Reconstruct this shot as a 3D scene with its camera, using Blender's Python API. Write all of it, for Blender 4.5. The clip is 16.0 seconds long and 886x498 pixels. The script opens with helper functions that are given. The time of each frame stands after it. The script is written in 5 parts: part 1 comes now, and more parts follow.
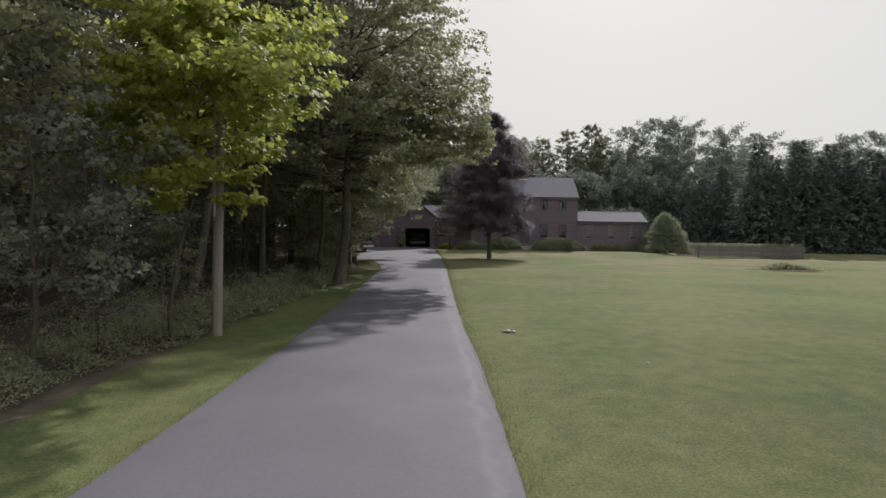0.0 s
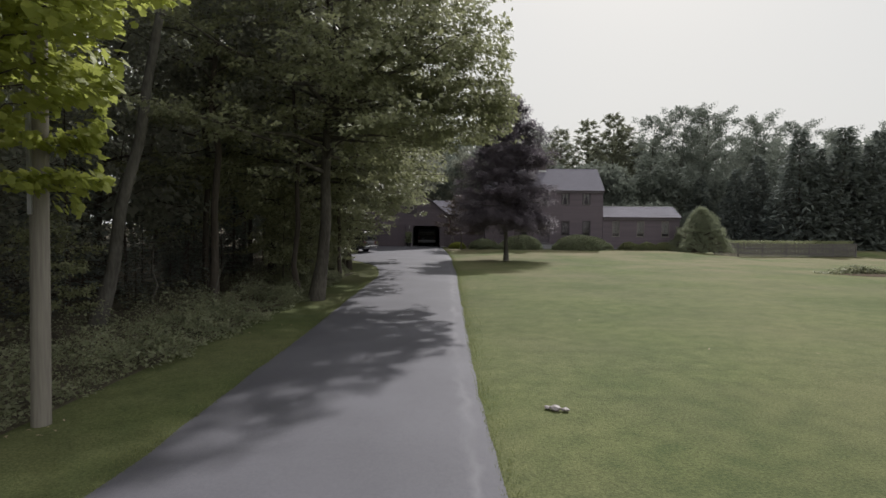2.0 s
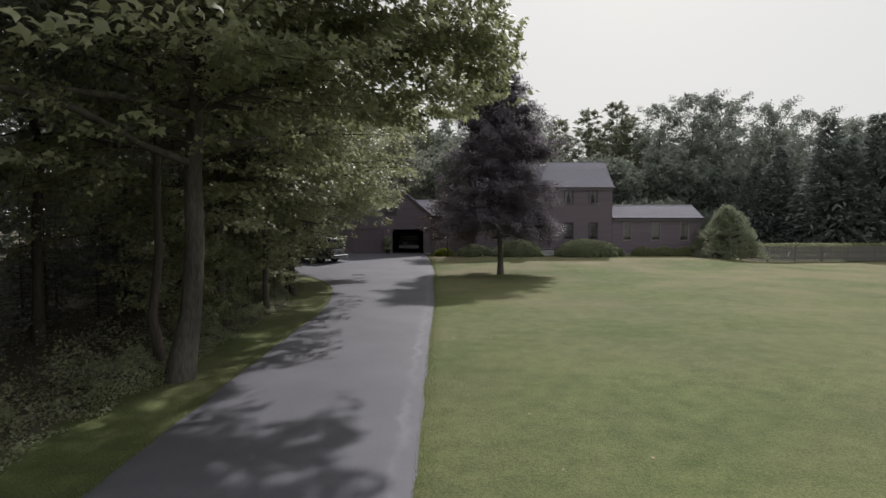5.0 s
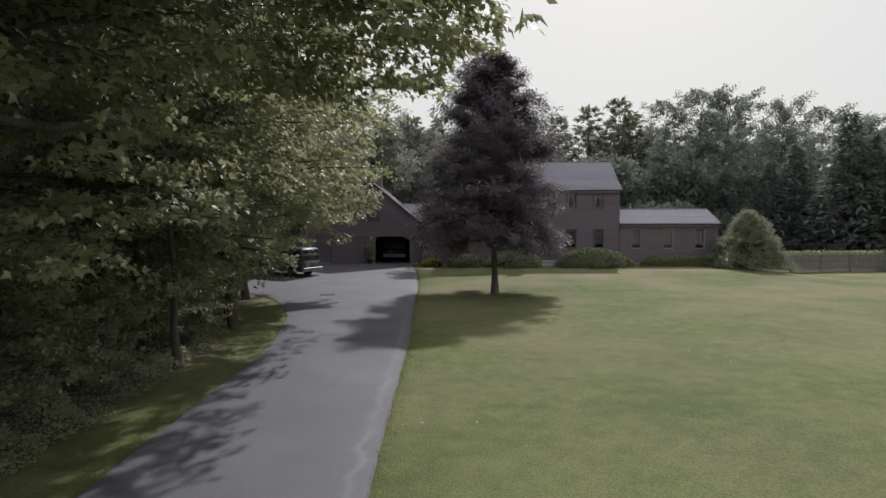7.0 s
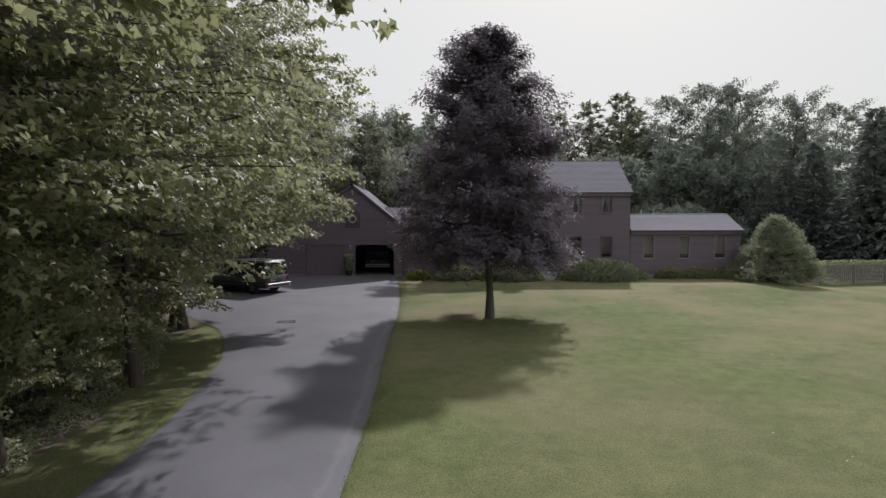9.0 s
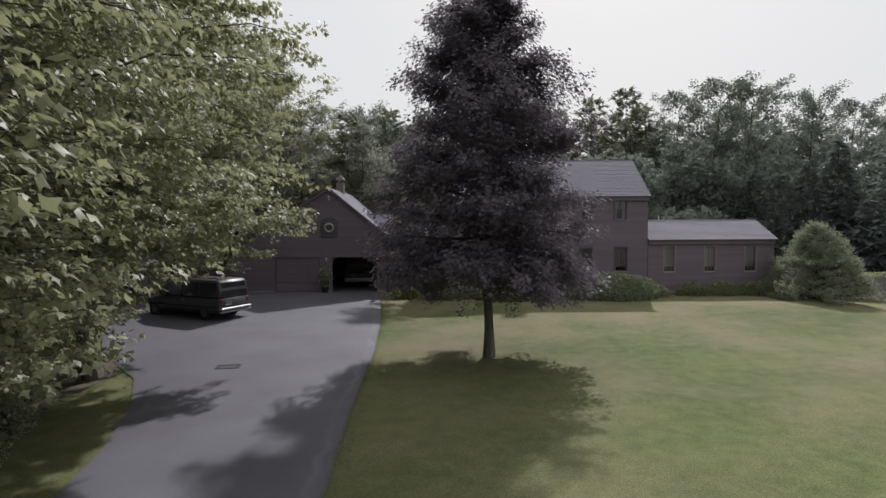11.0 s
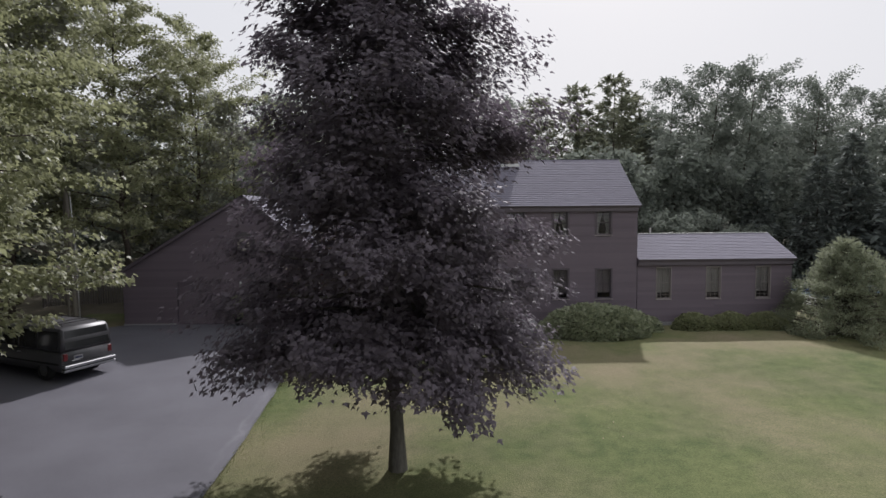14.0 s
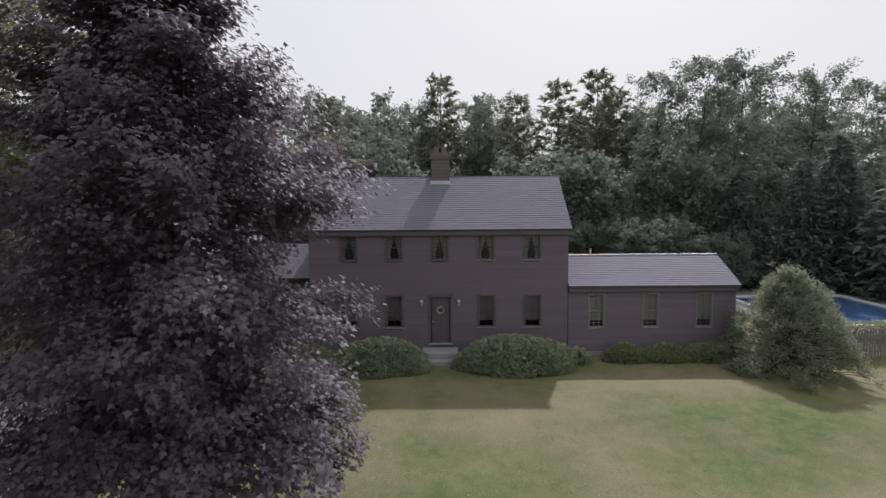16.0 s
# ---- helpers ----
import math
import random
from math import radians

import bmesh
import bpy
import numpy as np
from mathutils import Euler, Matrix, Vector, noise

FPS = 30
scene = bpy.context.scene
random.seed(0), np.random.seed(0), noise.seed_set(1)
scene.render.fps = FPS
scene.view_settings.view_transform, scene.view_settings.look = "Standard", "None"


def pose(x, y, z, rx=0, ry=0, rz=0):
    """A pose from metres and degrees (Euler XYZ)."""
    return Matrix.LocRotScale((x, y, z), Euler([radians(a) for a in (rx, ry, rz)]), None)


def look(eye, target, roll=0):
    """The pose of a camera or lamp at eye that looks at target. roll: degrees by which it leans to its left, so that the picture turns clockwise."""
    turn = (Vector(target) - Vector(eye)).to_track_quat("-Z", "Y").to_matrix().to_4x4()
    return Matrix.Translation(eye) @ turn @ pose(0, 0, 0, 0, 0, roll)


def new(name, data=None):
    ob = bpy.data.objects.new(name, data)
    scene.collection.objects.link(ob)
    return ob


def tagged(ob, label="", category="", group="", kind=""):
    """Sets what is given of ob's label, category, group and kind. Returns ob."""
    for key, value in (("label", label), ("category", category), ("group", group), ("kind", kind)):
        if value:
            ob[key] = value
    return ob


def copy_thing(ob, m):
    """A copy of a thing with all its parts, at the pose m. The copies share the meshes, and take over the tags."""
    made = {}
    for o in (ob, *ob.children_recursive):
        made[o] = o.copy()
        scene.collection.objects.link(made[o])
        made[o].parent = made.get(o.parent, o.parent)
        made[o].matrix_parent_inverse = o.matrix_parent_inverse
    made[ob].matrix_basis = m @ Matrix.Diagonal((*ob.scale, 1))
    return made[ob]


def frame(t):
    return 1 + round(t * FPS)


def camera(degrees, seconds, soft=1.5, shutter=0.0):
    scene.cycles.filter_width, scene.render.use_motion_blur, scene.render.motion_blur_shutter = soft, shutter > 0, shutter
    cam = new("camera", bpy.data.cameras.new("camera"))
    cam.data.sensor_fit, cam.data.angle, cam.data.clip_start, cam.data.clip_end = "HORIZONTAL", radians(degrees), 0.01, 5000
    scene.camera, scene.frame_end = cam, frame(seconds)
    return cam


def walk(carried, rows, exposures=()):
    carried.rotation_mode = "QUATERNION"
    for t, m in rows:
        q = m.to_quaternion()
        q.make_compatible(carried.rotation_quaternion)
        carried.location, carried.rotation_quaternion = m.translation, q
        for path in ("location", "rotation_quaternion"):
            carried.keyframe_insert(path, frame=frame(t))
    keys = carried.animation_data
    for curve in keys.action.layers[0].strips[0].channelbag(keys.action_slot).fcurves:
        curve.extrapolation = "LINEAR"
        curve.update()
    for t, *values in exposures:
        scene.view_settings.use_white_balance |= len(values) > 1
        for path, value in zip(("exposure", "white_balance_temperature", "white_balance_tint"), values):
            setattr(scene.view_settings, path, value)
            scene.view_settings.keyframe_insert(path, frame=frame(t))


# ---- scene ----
cam = camera(76.2, 16.0)
METRES, EYE, TILT, LEAN, TURN = 41.0, 2.4, -2.0, -0.8, 0.0
ROWS = [
    (0.0, 0.0, 0.0, 0.0, 0.0, 0.0, -0.0),
    (0.5, -0.0005, 0.0344, 0.0013, 0.77, -0.26, 0.08),
    (1.0, 0.0007, 0.069, 0.0027, 1.09, -0.27, 0.19),
    (1.5, 0.0024, 0.1033, 0.0047, 1.29, -0.29, 0.23),
    (2.0, 0.0044, 0.1363, 0.0073, 1.31, -0.35, 0.26),
    (2.5, 0.006, 0.1692, 0.01, 1.27, -0.44, 0.34),
    (3.0, 0.0075, 0.2018, 0.0132, 1.19, -0.76, 0.4),
    (3.5, 0.0099, 0.2332, 0.0166, 1.08, -0.75, 0.46),
    (4.0, 0.0135, 0.2646, 0.0203, 0.93, -0.72, 0.57),
    (6.5, 0.0313, 0.4157, 0.0395, 0.45, -0.68, 0.87),
    (7.0, 0.0342, 0.4461, 0.0435, 0.32, -0.66, 0.88),
    (7.5, 0.0365, 0.4764, 0.0475, 0.17, -0.69, 0.84),
    (8.0, 0.0389, 0.5064, 0.0511, 0.04, -0.68, 0.9),
    (8.5, 0.0417, 0.5363, 0.0549, -0.1, -0.68, 0.95),
    (9.0, 0.0442, 0.5667, 0.0588, -0.24, -0.68, 0.92),
    (11.5, 0.0537, 0.7187, 0.0784, -0.95, -0.57, 1.22),
    (12.0, 0.0572, 0.7475, 0.0826, -1.1, -0.56, 1.25),
    (12.5, 0.0646, 0.7758, 0.0876, -1.24, -0.56, 1.26),
    (13.0, 0.0761, 0.8027, 0.0936, -1.41, -0.52, 1.3),
    (13.5, 0.0923, 0.8269, 0.1009, -1.55, -0.49, 1.32),
    (14.0, 0.113, 0.8472, 0.1094, -1.67, -1.66, 1.32),
    (14.5, 0.1376, 0.863, 0.1193, -1.68, -3.05, 1.3),
    (15.0, 0.1654, 0.874, 0.1292, -1.22, -3.24, 1.36),
    (15.5, 0.1945, 0.8794, 0.1398, -0.63, -3.19, 1.26),
    (16.0, 0.2242, 0.8806, 0.1501, 0.34, -3.21, 1.27),
]
walk(cam, [(t, pose(0, 0, EYE, TILT, LEAN, TURN) @ pose(METRES * x, METRES * y, METRES * z, 90 + pitch, roll, yaw)) for t, x, y, z, yaw, pitch, roll in ROWS],
     exposures=[(0, 0.2, 6270, 11), (4, 0.23, 6240, 11), (9, 0.26, 6150, 12), (12.5, 0.29, 6060, 14), (16, 0.32, 6000, 16)])

# ---- world and light ----
SUN_ELEV, SUN_AZ = 42.5, 18.0  # degrees: height, and turn from +y towards +x
world = bpy.data.worlds.new("sky")
scene.world = world
world.use_nodes = True
wn, wl = world.node_tree.nodes, world.node_tree.links
wn.clear()
sky = wn.new("ShaderNodeTexSky")
sky.sky_type, sky.sun_disc = "NISHITA", False
sky.sun_elevation, sky.sun_rotation = radians(SUN_ELEV), radians(SUN_AZ)
sky.air_density, sky.dust_density, sky.ozone_density, sky.altitude = 1.2, 7.0, 1.0, 100
haze = wn.new("ShaderNodeMix")
haze.data_type = "RGBA"
haze.inputs[0].default_value = 0.94
wl.new(sky.outputs[0], haze.inputs[6])
haze.inputs[7].default_value = (6.05, 5.98, 5.68, 1)  # white high haze over the whole sky
back = wn.new("ShaderNodeBackground")
back.inputs[1].default_value = 0.105
wout = wn.new("ShaderNodeOutputWorld")
wl.new(haze.outputs[2], back.inputs[0])
wl.new(back.outputs[0], wout.inputs[0])

sun = new("sun", bpy.data.lights.new("sun", "SUN"))
sun.data.energy, sun.data.angle, sun.data.color = 3.12, radians(1.3), (1.0, 0.953, 0.89)
_az, _el = radians(SUN_AZ), radians(SUN_ELEV)
_to_sun = Vector((math.sin(_az) * math.cos(_el), math.cos(_az) * math.cos(_el), math.sin(_el)))
sun.matrix_world = look(_to_sun * 100, (0, 0, 0))


# ---- materials ----
def material(name, colour, other=None, rough=0.8, grain=8.0, broad=0.6, bump=0.2, bump_scale=None, metal=0.0,
             spec=0.4, coords="Object", island=0.0, mottle=0.5, stretch=None, through_light=0.0):
    """A surface whose colour varies between two tones at two scales, with fine relief."""
    m = bpy.data.materials.new(name)
    m.use_nodes = True
    n, l = m.node_tree.nodes, m.node_tree.links
    p = n["Principled BSDF"]
    other = other or tuple(c * 0.7 for c in colour)
    co = n.new("ShaderNodeTexCoord").outputs[coords]
    if stretch:
        mp = n.new("ShaderNodeMapping")
        mp.inputs["Scale"].default_value = stretch
        l.new(co, mp.inputs[0])
        co = mp.outputs[0]
    fine, wide = n.new("ShaderNodeTexNoise"), n.new("ShaderNodeTexNoise")
    for tex, s in ((fine, grain), (wide, broad)):
        l.new(co, tex.inputs["Vector"])
        tex.inputs["Scale"].default_value = s
        tex.inputs["Detail"].default_value = 5
    add = n.new("ShaderNodeMix")
    add.inputs[0].default_value = mottle
    l.new(fine.outputs[0], add.inputs[2])
    l.new(wide.outputs[0], add.inputs[3])
    fac = add.outputs[0]
    if island:
        geo = n.new("ShaderNodeNewGeometry")
        mi = n.new("ShaderNodeMix")
        mi.inputs[0].default_value = island
        l.new(fac, mi.inputs[2])
        l.new(geo.outputs["Random Per Island"], mi.inputs[3])
        fac = mi.outputs[0]
    ramp = n.new("ShaderNodeValToRGB")
    ramp.color_ramp.elements[0].position, ramp.color_ramp.elements[1].position = (0.12, 0.88) if island else (0.32, 0.68)
    ramp.color_ramp.elements[0].color, ramp.color_ramp.elements[1].color = (*other, 1), (*colour, 1)
    l.new(fac, ramp.inputs[0])
    l.new(ramp.outputs[0], p.inputs["Base Color"])
    p.inputs["Roughness"].default_value = rough
    p.inputs["Metallic"].default_value = metal
    p.inputs["Specular IOR Level"].default_value = spec
    if bump:
        b = n.new("ShaderNodeBump")
        b.inputs["Strength"].default_value = bump
        b.inputs["Distance"].default_value = 0.02
        t2 = fine
        if bump_scale:
            t2 = n.new("ShaderNodeTexNoise")
            l.new(co, t2.inputs["Vector"])
            t2.inputs["Scale"].default_value, t2.inputs["Detail"].default_value = bump_scale, 4
        l.new(t2.outputs[0], b.inputs["Height"])
        l.new(b.outputs[0], p.inputs["Normal"])
    if through_light:  # leaves: part of the light passes through
        tr = n.new("ShaderNodeBsdfTranslucent")
        sh = n.new("ShaderNodeMixShader")
        sh.inputs[0].default_value = through_light
        l.new(ramp.outputs[0], tr.inputs[0])
        l.new(p.outputs[0], sh.inputs[1])
        l.new(tr.outputs[0], sh.inputs[2])
        l.new(sh.outputs[0], n["Material Output"].inputs[0])
    return m


def glass(name, tint=(0.6, 0.65, 0.7), rough=0.03):
    m = bpy.data.materials.new(name)
    m.use_nodes = True
    n, l = m.node_tree.nodes, m.node_tree.links
    p = n["Principled BSDF"]
    p.inputs["Base Color"].default_value = (*tint, 1)
    p.inputs["Roughness"].default_value = rough
    p.inputs["Transmission Weight"].default_value = 1.0
    p.inputs["IOR"].default_value = 1.3
    return m


FLOOR = material("forest_floor", (0.15, 0.13, 0.1), (0.08, 0.072, 0.055), rough=0.95, grain=9, broad=0.8, bump=0.8, spec=0.1)
ASPHALT = material("asphalt", (0.132, 0.13, 0.152), (0.09, 0.088, 0.104), rough=0.72, grain=30, broad=0.5, bump=0.25, bump_scale=180, spec=0.35, mottle=0.6)


def worn_edge(m):
    """A pale, ragged, worn band along the edge of the asphalt towards the lawn, by the stored distance from that edge."""
    n, l = m.node_tree.nodes, m.node_tree.links
    p, ramp = n["Principled BSDF"], next(q for q in n if q.type == "VALTORGB")
    inset, co = n.new("ShaderNodeAttribute"), n.new("ShaderNodeTexCoord").outputs["Object"]
    inset.attribute_name = "inset"

    def op(kind, x, y, clamp=False):
        q = n.new("ShaderNodeMath")
        q.operation, q.use_clamp = kind, clamp
        for socket, v in zip(q.inputs, (x, y)):
            if isinstance(v, (int, float)):
                socket.default_value = v
            else:
                l.new(v, socket)
        return q.outputs[0]

    def tex(scale, detail):
        q = n.new("ShaderNodeTexNoise")
        l.new(co, q.inputs["Vector"])
        q.inputs["Scale"].default_value, q.inputs["Detail"].default_value = scale, detail
        return q.outputs[0]

    ragged = op("MULTIPLY", op("SUBTRACT", tex(1.6, 6), 0.5), 0.55)
    away = op("ABSOLUTE", op("ADD", op("SUBTRACT", inset.outputs["Fac"], 0.27), ragged), 0)
    band = op("SUBTRACT", 1.0, op("DIVIDE", away, 0.12), True)
    amount = op("MULTIPLY", band, op("MULTIPLY", op("SUBTRACT", tex(0.35, 3), 0.3), 2.2, True), True)
    mix = n.new("ShaderNodeMix")
    mix.data_type = "RGBA"
    l.new(amount, mix.inputs[0])
    l.new(ramp.outputs[0], mix.inputs[6])
    mix.inputs[7].default_value = (0.18, 0.176, 0.196, 1)
    l.new(mix.outputs[2], p.inputs["Base Color"])


worn_edge(ASPHALT)
BOARD = material("stained_board", (0.175, 0.142, 0.168), (0.12, 0.097, 0.115), rough=0.7, grain=30, broad=0.7, bump=0.25, island=0.35, stretch=(0.12, 1, 1))
TRIM = material("dark_trim", (0.12, 0.1, 0.118), (0.09, 0.075, 0.088), rough=0.6, grain=30, broad=2, bump=0.1)
SHINGLE = material("roof_shingle", (0.2, 0.19, 0.235), (0.15, 0.142, 0.177), rough=0.85, grain=18, broad=0.4, bump=0.4, island=0.2)
BRICK = material("chimney_brick", (0.2, 0.165, 0.16), (0.13, 0.11, 0.11), rough=0.9, grain=20, broad=2, bump=0.3, island=0.5)
METAL = material("flashing", (0.62, 0.62, 0.62), (0.45, 0.45, 0.46), rough=0.4, metal=0.9, grain=10, bump=0.05)
OLD_METAL = material("dull_metal", (0.16, 0.155, 0.16), (0.1, 0.098, 0.1), rough=0.55, metal=0.6, grain=10, bump=0.05)
WHITE = material("white_paint", (0.62, 0.61, 0.58), (0.5, 0.49, 0.47), rough=0.55, grain=12, broad=1, bump=0.08)
CREAM = material("window_trim", (0.31, 0.275, 0.275), (0.24, 0.212, 0.212), rough=0.55, grain=20, bump=0.1)
CURTAIN = material("curtain", (0.5, 0.48, 0.46), (0.36, 0.35, 0.34), rough=0.9, grain=25, bump=0.2, spec=0.1, stretch=(3, 1, 0.3))
PANE_TONE_CLOTH = material("pane_tone_cloth", (0.3, 0.265, 0.28), (0.2, 0.175, 0.188), rough=0.9, grain=25, bump=0.2, spec=0.1, stretch=(3, 1, 0.3))
# dimness of floors, ceilings and loft opening is put into this colour
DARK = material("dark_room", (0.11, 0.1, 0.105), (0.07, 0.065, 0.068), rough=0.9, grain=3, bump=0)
GLASS = glass("window_glass", (0.72, 0.72, 0.74))
GRANITE = material("granite", (0.34, 0.33, 0.34), (0.24, 0.24, 0.25), rough=0.8, grain=35, broad=2, bump=0.3)
BARK = material("bark", (0.12, 0.1, 0.085), (0.055, 0.047, 0.04), rough=0.95, grain=9, broad=1.2, bump=0.9, stretch=(2.5, 2.5, 0.5), spec=0.1)
PALE_BARK = material("pale_bark", (0.18, 0.168, 0.15), (0.07, 0.065, 0.058), rough=0.9, grain=8, broad=1.2, bump=0.6, stretch=(2, 2, 0.6), spec=0.1)
WOOD_BARK = material("grey_bark", (0.15, 0.136, 0.118), (0.045, 0.04, 0.035), rough=0.95, grain=11, broad=1.6, bump=0.9, stretch=(2.2, 2.2, 0.45), spec=0.1)
POLE = material("pole_wood", (0.3, 0.275, 0.24), (0.19, 0.17, 0.15), rough=0.85, grain=10, broad=0.8, bump=0.4, stretch=(3, 3, 0.2), spec=0.15)
FENCE = material("weathered_picket", (0.2, 0.185, 0.18), (0.13, 0.12, 0.12), rough=0.9, grain=14, broad=1, bump=0.3, stretch=(2, 2, 0.4))


def leaf_material(name, a, b, t=0.35, rough=0.5, spec=0.35):
    return material(name, a, b, rough=rough, grain=0.9, broad=0.25, bump=0, island=0.55, through_light=t, spec=spec)


GREEN = leaf_material("leaf_green", (0.345, 0.358, 0.198), (0.2, 0.21, 0.122), t=0.54, rough=0.48, spec=0.55)
LIGHT_GREEN = leaf_material("leaf_light_green", (0.5, 0.53, 0.14), (0.31, 0.35, 0.09), t=0.66)
DEEP_GREEN = leaf_material("leaf_deep_green", (0.3, 0.305, 0.24), (0.18, 0.187, 0.15), t=0.6)
# greyed for the haze over the distant trees, set into the colour
FAR_GREEN = leaf_material("leaf_hazed_green", (0.235, 0.262, 0.215), (0.17, 0.19, 0.165), t=0.55, rough=0.65, spec=0.2)
GREY_PINE = leaf_material("garden_pine_needles", (0.32, 0.345, 0.235), (0.2, 0.22, 0.15), t=0.5, rough=0.6, spec=0.3)
PURPLE = leaf_material("leaf_purple", (0.2, 0.172, 0.202), (0.14, 0.119, 0.14), t=0.42, rough=0.55, spec=0.22)
SPRUCE = leaf_material("spruce_needles", (0.2, 0.225, 0.2), (0.125, 0.14, 0.128), t=0.35, rough=0.7, spec=0.2)
PINE = leaf_material("pine_needles", (0.28, 0.29, 0.2), (0.17, 0.185, 0.13), t=0.5, rough=0.65, spec=0.25)
FERN = leaf_material("undergrowth_leaf", (0.36, 0.38, 0.24), (0.21, 0.22, 0.14), t=0.45)
RHODO = leaf_material("rhododendron_leaf", (0.42, 0.45, 0.3), (0.27, 0.3, 0.19), t=0.45, rough=0.33, spec=0.65)
HEDGE = leaf_material("hedge_leaf", (0.35, 0.37, 0.2), (0.22, 0.235, 0.13), t=0.45)
BLADE = leaf_material("grass_blade", (0.24, 0.26, 0.11), (0.16, 0.19, 0.08), t=0.5, rough=0.8, spec=0.15)


def lawn_material():
    """Mown grass: green and straw tones at three scales, with a fine nap."""
    m = material("lawn", (0.137, 0.153, 0.068), (0.089, 0.112, 0.047), rough=0.9, grain=2.2, broad=0.22, bump=0.8, bump_scale=40, spec=0.12, mottle=0.5)
    n, l = m.node_tree.nodes, m.node_tree.links
    p, ramp = n["Principled BSDF"], next(q for q in n if q.type == "VALTORGB")
    co = n.new("ShaderNodeTexCoord").outputs["Object"]
    straw, nap = n.new("ShaderNodeTexNoise"), n.new("ShaderNodeTexNoise")
    for tex, s, d in ((straw, 0.16, 8), (nap, 26, 7)):
        l.new(co, tex.inputs["Vector"])
        tex.inputs["Scale"].default_value, tex.inputs["Detail"].default_value = s, d
    r2 = n.new("ShaderNodeValToRGB")
    r2.color_ramp.elements[0].position, r2.color_ramp.elements[1].position = 0.4, 0.64
    r2.color_ramp.elements[1].color = (0.4, 0.4, 0.4, 1)
    ramp.color_ramp.elements[0].position, ramp.color_ramp.elements[1].position = 0.4, 0.6
    straw.inputs["Roughness"].default_value, nap.inputs["Roughness"].default_value = 0.62, 0.72
    l.new(straw.outputs[0], r2.inputs[0])
    axes, dry = n.new("ShaderNodeSeparateXYZ"), n.new("ShaderNodeMapRange")
    l.new(co, axes.inputs[0])
    l.new(axes.outputs[1], dry.inputs[0])
    for k, v in zip((1, 2, 3, 4), (24.0, 57.0, 0.6, 2.3)):
        dry.inputs[k].default_value = v
    worn = n.new("ShaderNodeMath")  # thinner, drier grass towards the house
    worn.operation, worn.use_clamp = "MULTIPLY", True
    l.new(r2.outputs[0], worn.inputs[0])
    l.new(dry.outputs[0], worn.inputs[1])
    mix = n.new("ShaderNodeMix")
    mix.data_type = "RGBA"
    l.new(worn.outputs[0], mix.inputs[0])
    l.new(ramp.outputs[0], mix.inputs[6])
    mix.inputs[7].default_value = (0.225, 0.188, 0.13, 1)
    r3 = n.new("ShaderNodeValToRGB")
    r3.color_ramp.elements[0].position, r3.color_ramp.elements[1].position = 0.36, 0.66
    r3.color_ramp.elements[0].color = (0.66, 0.69, 0.64, 1)
    r3.color_ramp.elements[1].color = (1.3, 1.28, 1.22, 1)
    l.new(nap.outputs[0], r3.inputs[0])
    mul = n.new("ShaderNodeMix")
    mul.data_type, mul.blend_type = "RGBA", "MULTIPLY"
    mul.inputs[0].default_value = 1.0
    l.new(mix.outputs[2], mul.inputs[6])
    l.new(r3.outputs[0], mul.inputs[7])
    far, patch, dull = n.new("ShaderNodeVectorMath"), n.new("ShaderNodeMapRange"), n.new("ShaderNodeMix")
    far.operation, far.inputs[1].default_value = "DISTANCE", (8.5, 6.5, 0)  # grass toned darker round this point on the open lawn, fading out by 11 m
    l.new(co, far.inputs[0])
    l.new(far.outputs["Value"], patch.inputs[0])
    for k, v in zip((1, 2, 3, 4), (3.0, 11.0, 0.85, 0.0)):
        patch.inputs[k].default_value = v
    dull.data_type, dull.blend_type = "RGBA", "MULTIPLY"
    l.new(patch.outputs[0], dull.inputs[0])
    l.new(mul.outputs[2], dull.inputs[6])
    dull.inputs[7].default_value = (0.8, 0.77, 0.8, 1)
    l.new(dull.outputs[2], p.inputs["Base Color"])
    return m


LAWN = lawn_material()



# ---- building helpers ----
def smooth(a, b, v):
    t = min(1.0, max(0.0, (v - a) / (b - a)))
    return t * t * (3 - 2 * t)


def gz(x, y):
    """Height of the ground: level along the drive, a low rise under the house, a dip at the fence."""
    w = smooth(29, 19, x) if x > 0 else smooth(-24, -13, x)
    s = smooth(1.5, 7, x)
    dip = 0.36 * smooth(22, 29, x) * smooth(44, 60, y) * smooth(66.5, 63.6, y)
    return 0.36 * smooth(51 - 2 * s, 62 - 4 * s, y) * w - dip


def empty(name, label, category, at=(0, 0, 0), group="", kind=""):
    ob = new(name)
    ob.location = at
    return tagged(ob, label, category, group, kind)


def mesh_of(name, verts, faces, mat, smooth_shade=False):
    me = bpy.data.meshes.new(name)
    me.from_pydata([tuple(v) for v in verts], [], faces)
    me.materials.append(mat)
    if smooth_shade:
        me.shade_smooth()
    me.update()
    return me


def quick_mesh(name, verts, sides, mat):
    """A mesh from numpy arrays: verts (n, 3), and faces of equal numbers of corners (m, k)."""
    me = bpy.data.meshes.new(name)
    m, k = sides.shape
    me.vertices.add(len(verts))
    me.vertices.foreach_set("co", np.ascontiguousarray(verts, np.float32).ravel())
    me.loops.add(m * k)
    me.loops.foreach_set("vertex_index", np.ascontiguousarray(sides, np.int32).ravel())
    me.polygons.add(m)
    me.polygons.foreach_set("loop_start", np.arange(0, m * k, k, dtype=np.int32))
    me.polygons.foreach_set("loop_total", np.full(m, k, np.int32))
    me.materials.append(mat)
    me.update(calc_edges=True)
    return me


